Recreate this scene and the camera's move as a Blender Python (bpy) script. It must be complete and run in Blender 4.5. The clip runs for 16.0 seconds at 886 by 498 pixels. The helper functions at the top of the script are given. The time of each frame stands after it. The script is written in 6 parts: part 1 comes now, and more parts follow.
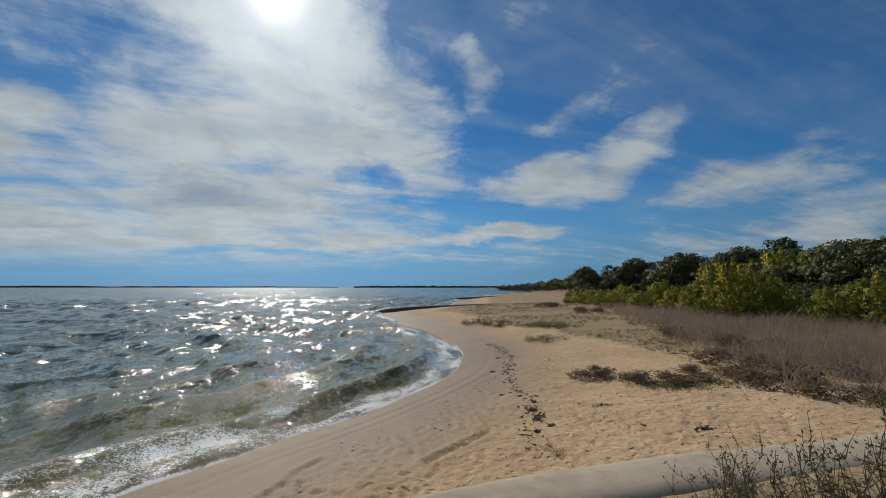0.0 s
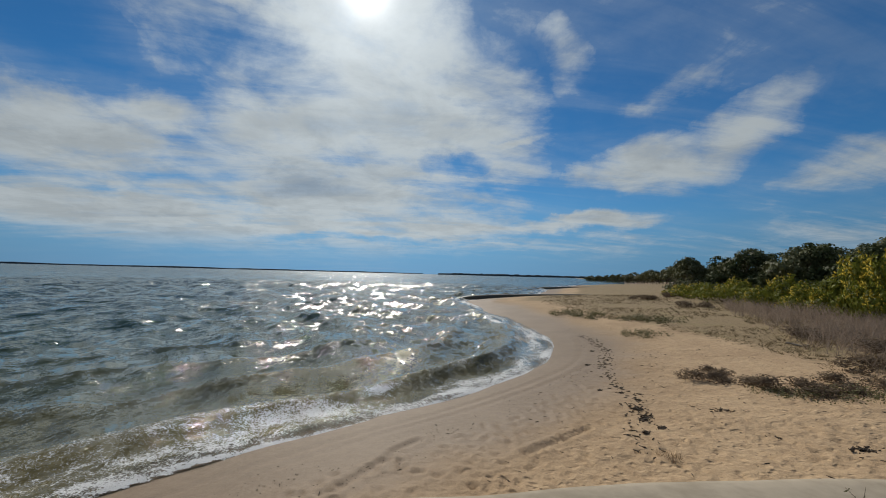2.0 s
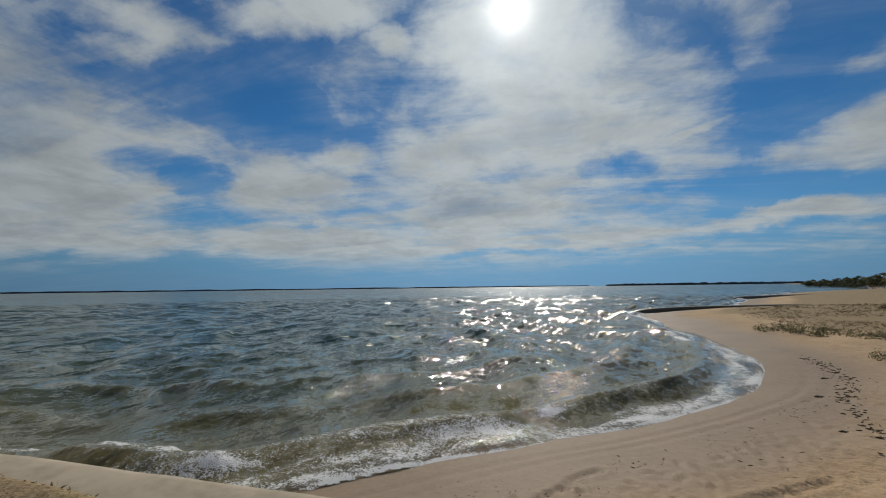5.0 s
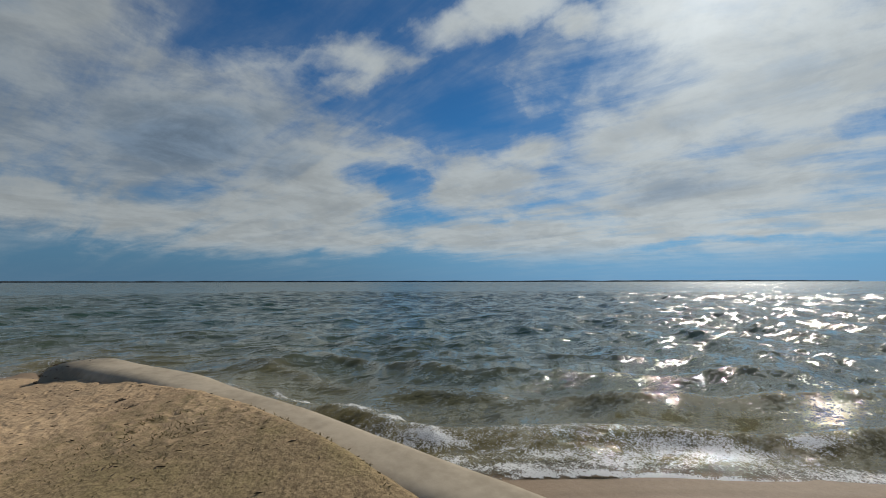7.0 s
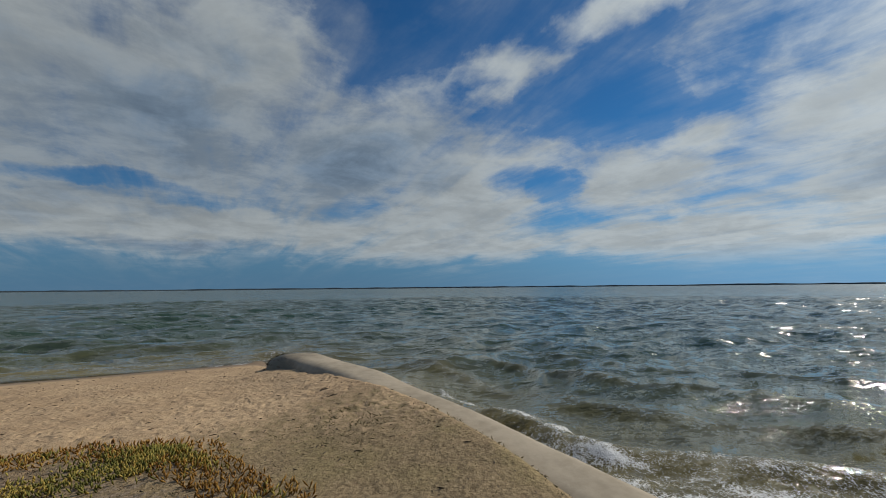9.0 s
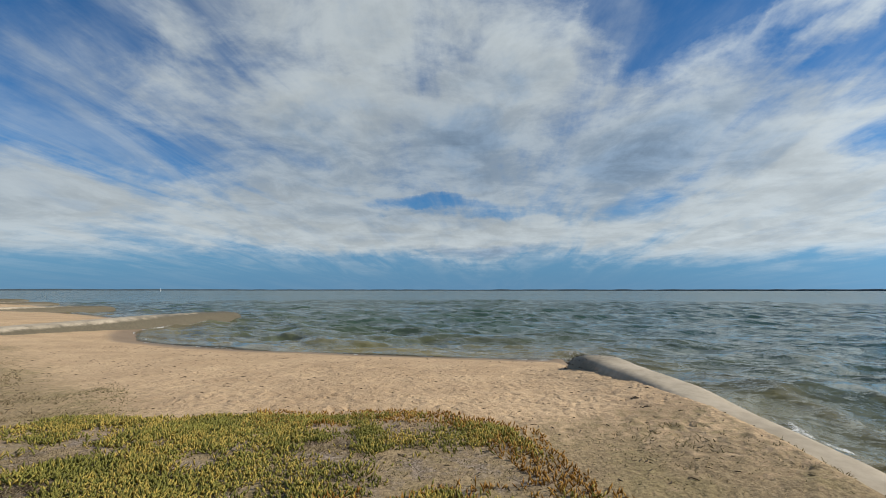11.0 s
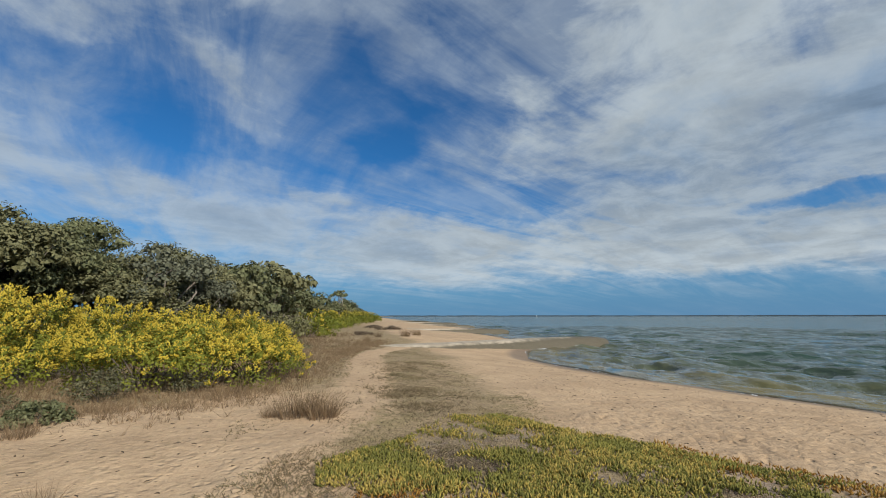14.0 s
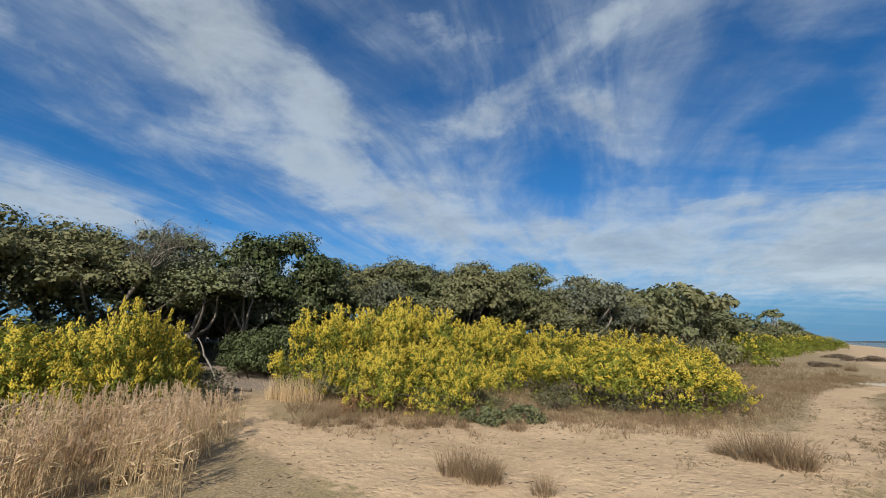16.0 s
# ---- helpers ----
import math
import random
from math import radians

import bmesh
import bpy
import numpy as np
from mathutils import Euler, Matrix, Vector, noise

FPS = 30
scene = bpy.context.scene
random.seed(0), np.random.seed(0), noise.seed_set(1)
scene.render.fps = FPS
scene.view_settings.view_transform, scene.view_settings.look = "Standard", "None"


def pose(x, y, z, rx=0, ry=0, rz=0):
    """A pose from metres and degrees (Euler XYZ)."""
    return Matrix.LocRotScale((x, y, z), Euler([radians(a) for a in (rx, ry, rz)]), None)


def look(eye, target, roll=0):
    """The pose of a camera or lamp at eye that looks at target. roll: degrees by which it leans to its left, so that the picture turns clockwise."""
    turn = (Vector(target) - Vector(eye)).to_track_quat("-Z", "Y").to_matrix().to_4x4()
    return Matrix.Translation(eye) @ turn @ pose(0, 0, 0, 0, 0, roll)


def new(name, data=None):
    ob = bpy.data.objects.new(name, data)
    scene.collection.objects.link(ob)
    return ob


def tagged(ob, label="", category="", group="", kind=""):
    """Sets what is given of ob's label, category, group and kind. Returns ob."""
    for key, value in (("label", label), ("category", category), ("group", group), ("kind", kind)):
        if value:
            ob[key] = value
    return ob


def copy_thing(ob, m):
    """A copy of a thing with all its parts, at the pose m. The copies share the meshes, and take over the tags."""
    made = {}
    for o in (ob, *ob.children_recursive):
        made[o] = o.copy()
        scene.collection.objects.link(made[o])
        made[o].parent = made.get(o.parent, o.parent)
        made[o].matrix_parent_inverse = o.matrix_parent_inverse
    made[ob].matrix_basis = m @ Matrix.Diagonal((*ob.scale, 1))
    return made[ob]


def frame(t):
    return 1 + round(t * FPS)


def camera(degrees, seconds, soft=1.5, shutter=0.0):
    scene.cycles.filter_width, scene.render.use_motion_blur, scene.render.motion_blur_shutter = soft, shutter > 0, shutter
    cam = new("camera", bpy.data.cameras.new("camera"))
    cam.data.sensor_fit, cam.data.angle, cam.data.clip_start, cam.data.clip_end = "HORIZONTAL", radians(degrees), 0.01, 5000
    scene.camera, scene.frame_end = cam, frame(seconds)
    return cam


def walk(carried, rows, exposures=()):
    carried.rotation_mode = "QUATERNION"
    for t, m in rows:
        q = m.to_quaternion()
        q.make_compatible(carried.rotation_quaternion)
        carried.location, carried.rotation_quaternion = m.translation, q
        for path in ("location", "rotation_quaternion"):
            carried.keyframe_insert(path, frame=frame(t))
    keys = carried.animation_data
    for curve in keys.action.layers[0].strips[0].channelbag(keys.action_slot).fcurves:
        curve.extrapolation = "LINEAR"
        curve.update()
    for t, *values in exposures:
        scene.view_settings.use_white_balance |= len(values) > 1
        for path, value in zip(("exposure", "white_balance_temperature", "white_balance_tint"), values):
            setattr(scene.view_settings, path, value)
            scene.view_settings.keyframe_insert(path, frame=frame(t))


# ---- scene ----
# A sandy bay with sand-filled fabric groynes, seen in one slow turn to the left. Water level is z = 0.
cam = camera(93.2, 16.0, soft=1.0)
PATH = [
    (0, (-0.000, -0.000, 2.649), (-0.001, 9.958, 3.561), 0.02),
    (0.5, (0.015, 0.067, 2.634), (-0.414, 10.016, 3.543), 0.10),
    (1, (-0.041, 0.036, 2.634), (-0.933, 9.959, 3.486), -0.17),
    (1.5, (-0.170, 0.084, 2.617), (-1.463, 9.971, 3.372), 0.16),
    (2, (-0.231, 0.196, 2.593), (-2.203, 9.981, 3.196), 1.47),
    (2.5, (-0.235, 0.190, 2.607), (-2.997, 9.785, 3.160), 1.23),
    (3, (-0.223, 0.164, 2.608), (-3.614, 9.556, 3.161), 0.61),
    (3.2, (-0.214, 0.178, 2.601), (-3.826, 9.483, 3.209), 0.03),
    (5.5, (-0.274, 0.205, 2.684), (-6.588, 7.900, 3.639), -0.62),
    (6, (-0.294, 0.205, 2.693), (-7.510, 7.069, 3.597), -0.86),
    (6.5, (-0.331, 0.205, 2.697), (-7.928, 6.648, 3.572), -0.39),
    (7, (-0.412, 0.209, 2.684), (-8.932, 5.386, 3.462), -0.10),
    (7.5, (-0.445, 0.186, 2.711), (-9.311, 4.743, 3.505), -0.30),
    (8, (-0.469, 0.183, 2.707), (-9.650, 4.065, 3.507), -0.66),
    (8.2, (-0.474, 0.172, 2.703), (-9.786, 3.723, 3.529), -0.81),
    (10.3, (-0.528, -0.082, 2.694), (-10.262, -2.184, 3.601), 0.05),
    (10.5, (-0.537, -0.109, 2.696), (-10.087, -2.934, 3.596), -0.10),
    (11, (-0.572, -0.161, 2.698), (-9.442, -4.674, 3.681), 0.03),
    (11.5, (-0.544, -0.180, 2.708), (-8.703, -5.853, 3.825), -0.25),
    (12, (-0.506, -0.195, 2.703), (-8.185, -6.479, 3.942), -0.11),
    (12.5, (-0.480, -0.160, 2.713), (-7.114, -7.513, 4.095), -0.12),
    (13, (-0.389, -0.190, 2.711), (-5.836, -8.448, 4.174), -1.15),
    (13.5, (-0.270, -0.219, 2.714), (-4.777, -9.012, 4.254), -0.35),
    (14, (-0.219, -0.213, 2.720), (-3.069, -9.666, 4.307), -0.04),
    (14.5, (-0.189, -0.175, 2.738), (-1.311, -9.970, 4.411), -0.42),
    (15, (-0.179, -0.151, 2.743), (1.149, -9.883, 4.620), -0.98),
    (15.5, (-0.126, -0.128, 2.740), (3.619, -9.176, 4.769), -2.20),
    (16, (-0.008, -0.060, 2.720), (5.569, -8.084, 4.842), 0.34),
]
# the clip's camera stops down towards the sun and opens up away from it
walk(cam, [(t, look(eye, target, roll)) for t, eye, target, roll in PATH],
     [(0, -0.45, 6550, 10), (3, -0.5, 6550, 10), (5.5, -0.62, 6680, 10), (6.7, -0.42, 6680, 10), (8.1, -0.58, 6650, 10), (10.3, 0.02, 6500, 10), (11.0, 0.2, 6500, 10), (12.5, 0.16, 6390, 10), (14.5, 0.2, 6270, 10), (16, 0.34, 6280, 10)])

# ---- world: sky, clouds, sun ----
CLOUD_LEVEL, SKY_GAIN = 0.47, (0.0172, 0.052, 0.081)
SUN_AZ, SUN_EL = radians(23.2), radians(34.3)
SUN_DIR = Vector((-math.sin(SUN_AZ) * math.cos(SUN_EL), math.cos(SUN_AZ) * math.cos(SUN_EL), math.sin(SUN_EL)))


class Nodes:
    """Small helper that strings shader nodes together."""

    def __init__(self, tree):
        self.tree = tree

    def add(self, kind, **inputs):
        node = self.tree.nodes.new(kind)
        for key, value in inputs.items():
            self.put(node.inputs[key.replace("_", " ")], value)
        return node

    def put(self, socket, value):
        if isinstance(value, bpy.types.NodeSocket):
            self.tree.links.new(value, socket)
        else:
            socket.default_value = value

    def math(self, op, a, b=None, clamp=False):
        node = self.tree.nodes.new("ShaderNodeMath")
        node.operation, node.use_clamp = op, clamp
        self.put(node.inputs[0], a)
        if b is not None:
            self.put(node.inputs[1], b)
        return node.outputs[0]

    def ramp(self, value, low, high, out_low=0.0, out_high=1.0, smooth=True):
        node = self.tree.nodes.new("ShaderNodeMapRange")
        node.interpolation_type = "SMOOTHSTEP" if smooth else "LINEAR"
        for k, v in enumerate((value, low, high, out_low, out_high)):
            self.put(node.inputs[k], v)
        return node.outputs[0]

    def mix(self, fac, a, b):
        node = self.tree.nodes.new("ShaderNodeMix")
        node.data_type = "RGBA"
        self.put(node.inputs[0], fac)
        self.put(node.inputs[6], a)
        self.put(node.inputs[7], b)
        return node.outputs[2]

    def noise(self, vector, scale, detail=4.0, rough=0.55, distortion=0.0):
        node = self.add("ShaderNodeTexNoise", Vector=vector, Scale=scale, Detail=detail, Roughness=rough, Distortion=distortion)
        return node.outputs["Fac"]

    def mapped(self, vector, loc=(0, 0, 0), rot=(0, 0, 0), scale=(1, 1, 1), kind="POINT"):
        node = self.tree.nodes.new("ShaderNodeMapping")
        node.vector_type = kind
        self.put(node.inputs["Vector"], vector)
        node.inputs["Location"].default_value = loc
        node.inputs["Rotation"].default_value = rot
        node.inputs["Scale"].default_value = scale
        return node.outputs[0]


world = bpy.data.worlds.new("sky")
scene.world = world
world.use_nodes = True
world.node_tree.nodes.clear()
w = Nodes(world.node_tree)
sky = w.add("ShaderNodeTexSky")
sky.sky_type, sky.sun_disc = "NISHITA", False
sky.sun_elevation, sky.sun_rotation = SUN_EL, -SUN_AZ
sky.air_density, sky.dust_density, sky.ozone_density = 1.0, 0.1, 1.6
direction = w.add("ShaderNodeTexCoord").outputs["Generated"]
turned = w.mapped(direction, rot=(0, 0, -radians(107)))
flat = w.add("ShaderNodeSeparateXYZ", Vector=turned)
azimuth = w.math("ADD", w.math("MULTIPLY", w.math("ARCTAN2", w.math("MULTIPLY", flat.outputs[0], -1.0), flat.outputs[1]), 57.2958), 107.0)
height = w.math("MULTIPLY", w.math("ARCSINE", flat.outputs[2]), 57.2958)
dome = w.add("ShaderNodeCombineXYZ", X=azimuth, Y=height, Z=0.0).outputs[0]
# cloud layer as a flat sheet overhead, so that streaks run together towards the horizon
up = w.math("ADD", w.math("MAXIMUM", flat.outputs[2], 0.0), 0.12)
sheet = w.add("ShaderNodeCombineXYZ", X=w.math("DIVIDE", flat.outputs[0], up), Y=w.math("DIVIDE", flat.outputs[1], up), Z=0.0).outputs[0]
# long fibres that run off to the west, others that run off along the land, and rounder tufts
west_fibre = w.noise(w.mapped(sheet, rot=(0, 0, radians(4)), scale=(0.24, 1.05, 1), kind="TEXTURE"), 0.62, 9, 0.62, 0.6)
land_fibre = w.noise(w.mapped(sheet, (3.1, 1.7, 0), rot=(0, 0, radians(84)), scale=(0.26, 1.0, 1), kind="TEXTURE"), 0.60, 9, 0.62, 0.7)
over_land = w.ramp(azimuth, 150.0, 205.0)
fibre = w.add("ShaderNodeMix", Factor=over_land)
w.put(fibre.inputs[2], west_fibre)
w.put(fibre.inputs[3], land_fibre)
fibre = fibre.outputs[0]
fluff = w.noise(sheet, 2.3, 9, 0.66, 0.35)
billow = w.noise(w.mapped(dome, scale=(0.075, 0.15, 1)), 1.0, 9, 0.6, 0.4)
wobble = w.add("ShaderNodeTexNoise", Vector=dome, Scale=0.07, Detail=6.0, Roughness=0.62)
push = w.tree.nodes.new("ShaderNodeVectorMath")
push.operation = "MULTIPLY_ADD"
w.put(push.inputs[0], wobble.outputs["Color"])
push.inputs[1].default_value = (10, 6, 0)
push.inputs[2].default_value = (-5, -3, 0)
warped = w.tree.nodes.new("ShaderNodeVectorMath")
warped.operation = "ADD"
w.put(warped.inputs[0], dome)
w.put(warped.inputs[1], push.outputs[0])
cover = {"cloud": None, "gap": None, "grey": None}


def cloud(az, el, wide, high, lean=0.0, strength=1.0, kind="cloud"):
    """One bank of cloud, or a gap in one, by its bearing, height and half sizes in degrees."""
    ball = w.add("ShaderNodeTexGradient", Vector=w.mapped(warped.outputs[0], (az, el, 0), (0, 0, radians(lean)), (wide * 1.3, high * 1.3, 1), "TEXTURE"))
    ball.gradient_type = "SPHERICAL"
    piece = w.math("MULTIPLY", w.math("POWER", ball.outputs["Fac"], 0.6), strength)
    cover[kind] = piece if cover[kind] is None else w.math("MAXIMUM", cover[kind], piece)


# bank under and beside the sun
cloud(23, 29, 13, 13, 0, 1.0)
cloud(14, 21, 15, 10, 12, 1.0)
cloud(30, 18, 12, 10, -20, 0.9)
cloud(27, 9, 22, 8, -4, 1.0)
cloud(38, 5.5, 24, 3.6, 0, 0.9)
cloud(12, 7, 12, 4, 6, 0.85)
cloud(46.5, 17, 5, 2.4, 0, 0.85)
cloud(43, 26, 9, 6, 0, 0.35)
# puffs and streaks over the point
cloud(-15, 13.4, 8, 3.0, -6, 0.9)
cloud(-24, 16, 7, 2.8, -34, 0.85)
cloud(-7, 7.4, 9, 1.1, -4, 1.0)
cloud(-5, 27, 4, 3, 55, 0.5)
cloud(-17, 21, 5, 2, -20, 0.45)
cloud(-38, 12.5, 9, 2.5, -10, 0.55)
cloud(-42, 6, 16, 3.5, -8, 0.62)
cloud(-5, 4.5, 12, 2, 0, 0.4)
cloud(2.5, 17.6, 5, 0.9, -8, 0.9)
# middle puffs and high fluff
cloud(55, 13, 9, 5.5, 0, 1.0)
cloud(48, 6.2, 18, 2.8, 0, 1.0)
cloud(70, 29, 9, 2.4, -6, 0.95)
cloud(50, 33.5, 13, 2.6, -8, 1.0)
cloud(40, 31, 4, 1.8, 0, 0.8)
# wide bank over open water
cloud(77, 13, 15, 9, -14, 1.0)
cloud(92, 18, 18, 12, -20, 1.0)
cloud(112, 20, 22, 14, 0, 1.0)
cloud(103, 28, 14, 8, 0, 1.0)
cloud(132, 18, 20, 14, 0, 0.95)
cloud(125, 33, 22, 12, 0, 0.85)
cloud(120, 7.6, 44, 3.2, 0, 1.15)
cloud(80, 6.6, 20, 3.4, 0, 1.0)
cloud(72, 26, 8, 2.2, -28, 0.85)
cloud(150, 22, 14, 10, 0, 0.6)
# broken cloud over the land
cloud(165, 8, 26, 4.5, 0, 1.0)
cloud(180, 13, 24, 4, 4, 0.8)
cloud(196, 30, 16, 3.0, 26, 0.55)
cloud(186, 24, 16, 2.4, 24, 0.5)
cloud(168, 35, 12, 4, 40, 0.5)
cloud(216, 16, 13, 6, 40, 0.92)
cloud(232, 25, 16, 6.5, 46, 0.92)
cloud(248, 36, 17, 8, 44, 0.92)
cloud(192, 12, 26, 5, 10, 0.85)
cloud(206, 31, 22, 3.0, -22, 0.6)
cloud(192, 37, 20, 2.6, -24, 0.55)
cloud(212, 39, 22, 3.5, -14, 0.45)
cloud(258, 13, 13, 3.8, 6, 0.85)
cloud(262, 27, 10, 3, 30, 0.45)
# blue openings
cloud(87, 33, 10, 6, -18, 0.85, "gap")
cloud(58, 23, 9, 4.5, 20, 0.7, "gap")
cloud(64, 13, 3.2, 2.0, 0, 0.8, "gap")
cloud(118, 11.8, 11, 0.9, 2, 0.8, "gap")
cloud(70, 15, 4, 1.6, 0, 0.6, "gap")
cloud(111, 10.6, 6, 1.0, 0, 0.6, "gap")
cloud(164, 20, 4.5, 2.6, 20, 0.5, "gap")
cloud(174, 21.5, 9, 3.2, -20, 0.9, "gap")
cloud(10, 14.5, 4, 1.3, 0, 0.7, "gap")
cloud(20, 4.6, 16, 0.5, 0, 0.5, "gap")
cloud(196, 20, 10, 4.5, 30, 0.7, "gap")
cloud(258, 20, 12, 4, 20, 0.7, "gap")
# slate-grey bellies and two thin dark streaks
cloud(91, 17, 15, 6, -10, 0.9, "grey")
cloud(166, 32, 12, 7, 30, 0.6, "gap")
cloud(114, 18, 20, 7, 0, 0.8, "grey")
cloud(135, 17, 14, 5, 0, 0.75, "grey")
cloud(110, 27, 12, 3, 0, 0.5, "grey")
cloud(112, 5.2, 10, 0.8, 0, 1.0, "grey")
cloud(30, 12, 10, 2.0, -6, 0.4, "grey")
cloud(120, 10.5, 22, 1.5, 0, 0.5, "grey")

texture = w.math("ADD", w.math("MULTIPLY", fibre, 0.40), w.math("ADD", w.math("MULTIPLY", fluff, 0.20), w.math("MULTIPLY", billow, 0.40)))
mass = w.math("SUBTRACT", cover["cloud"], w.math("MULTIPLY", cover["gap"], 0.75))
amount = w.math("ADD", w.math("MULTIPLY", mass, 1.35), w.math("SUBTRACT", w.math("MULTIPLY", w.math("SUBTRACT", texture, 0.5), 4.3), 0.30))
thick = w.math("MULTIPLY", w.ramp(amount, -0.25, 0.85), w.ramp(azimuth, 150.0, 190.0, 1.0, 0.80))
veil = w.math("MULTIPLY", w.ramp(amount, -1.1, 0.4), w.math("MULTIPLY", w.ramp(fibre, 0.36, 0.66, 0.2, 1.0), w.ramp(azimuth, 10.0, 190.0, 0.20, 0.60)))
alpha = w.math("MULTIPLY", w.math("MAXIMUM", thick, veil), w.ramp(height, 1.2, 5.5, 0.12, 0.97))
sun_dot = w.tree.nodes.new("ShaderNodeVectorMath")
sun_dot.operation = "DOT_PRODUCT"
w.put(sun_dot.inputs[0], direction)
sun_dot.inputs[1].default_value = SUN_DIR
toward = w.math("MAXIMUM", sun_dot.outputs["Value"], 0.0)
halo = w.math("POWER", toward, 14.0)
core = w.math("POWER", toward, 90.0)
disc = w.math("POWER", toward, 1100.0)
# thin edges and low cloud are white, thick bellies grey
belly = w.math("MULTIPLY", w.ramp(amount, 0.35, 1.5), w.ramp(w.math("ADD", w.math("MULTIPLY", billow, 0.6), w.math("MULTIPLY", fibre, 0.4)), 0.40, 0.60))
belly = w.math("MINIMUM", w.math("ADD", w.math("MULTIPLY", belly, 0.42), w.math("MULTIPLY", cover["grey"], w.ramp(fluff, 0.3, 0.6, 0.82, 0.6))), 1.0)
shade = w.math("SUBTRACT", w.math("MULTIPLY", w.ramp(height, 3.0, 11.0, 1.12, 1.0), w.ramp(fluff, 0.36, 0.64, 0.90, 1.10)), w.math("MULTIPLY", belly, 0.44))
wide_glow = w.math("MULTIPLY", w.math("POWER", toward, 2.0), 0.24)
cloud_light = w.math("ADD", w.math("MULTIPLY", shade, w.math("ADD", wide_glow, CLOUD_LEVEL)), w.math("ADD", w.math("MULTIPLY", halo, 0.16), w.math("MULTIPLY", core, 0.24)))
tint = w.mix(w.ramp(belly, 0.1, 0.9), (0.85, 0.95, 1.0, 1), (0.62, 0.86, 1.16, 1))
scaled = w.tree.nodes.new("ShaderNodeVectorMath")
scaled.operation = "SCALE"
w.put(scaled.inputs[0], tint)
w.put(scaled.inputs["Scale"], cloud_light)
clear = w.tree.nodes.new("ShaderNodeVectorMath")
clear.operation = "MULTIPLY"
w.put(clear.inputs[0], sky.outputs[0])
clear.inputs[1].default_value = SKY_GAIN
bright = w.tree.nodes.new("ShaderNodeVectorMath")
bright.operation = "SCALE"
bright.inputs[0].default_value = (1.0, 0.97, 0.93)
w.put(bright.inputs["Scale"], w.math("ADD", w.math("MULTIPLY", disc, 1.1), w.math("MULTIPLY", core, 0.16)))
glowing = w.tree.nodes.new("ShaderNodeVectorMath")
glowing.operation = "SCALE"
glowing.inputs[0].default_value = (0.098, 0.212, 0.365)
w.put(glowing.inputs["Scale"], w.math("ADD", 1.0, w.math("MULTIPLY", w.math("POWER", toward, 3.2), 2.1)))
haze = w.mix(w.ramp(height, -1.0, 15.0, 0.92, 0.0), clear.outputs[0], glowing.outputs[0])
both = w.mix(alpha, haze, scaled.outputs[0])
total = w.tree.nodes.new("ShaderNodeVectorMath")
total.operation = "ADD"
w.put(total.inputs[0], both)
w.put(total.inputs[1], bright.outputs[0])
background = w.add("ShaderNodeBackground", Color=total.outputs[0], Strength=1.0)
w.tree.links.new(background.outputs[0], w.add("ShaderNodeOutputWorld").inputs[0])

sun = new("sun", bpy.data.lights.new("sun", "SUN"))
sun.data.energy, sun.data.angle, sun.data.color = 4.2, radians(0.7), (1.0, 0.95, 0.86)
sun.matrix_world = look(SUN_DIR * 100, (0, 0, 0))

# ---- materials ----


def material(name):
    m = bpy.data.materials.new(name)
    m.use_nodes = True
    m.node_tree.nodes.clear()
    n = Nodes(m.node_tree)
    out = n.add("ShaderNodeOutputMaterial")
    return m, n, out


def plain(name, dark, light, scale=8.0, rough=0.8, bump=0.3, stretch=(1, 1, 1), spec=0.3):
    """A rough surface of two tones, mottled at two scales, with fine relief."""
    m, n, out = material(name)
    where = n.mapped(n.add("ShaderNodeTexCoord").outputs["Object"], scale=stretch)
    fine, broad = n.noise(where, scale * 4, 5), n.noise(where, scale * 0.4, 3)
    tone = n.ramp(n.math("ADD", n.math("MULTIPLY", fine, 0.6), n.math("MULTIPLY", broad, 0.4)), 0.3, 0.7)
    relief = n.add("ShaderNodeBump", Strength=bump, Distance=0.02, Height=fine)
    b = n.add("ShaderNodeBsdfPrincipled", Base_Color=n.mix(tone, (*dark, 1), (*light, 1)), Roughness=rough, Normal=relief.outputs[0])
    b.inputs["Specular IOR Level"].default_value = spec
    n.tree.links.new(b.outputs[0], out.inputs[0])
    return m


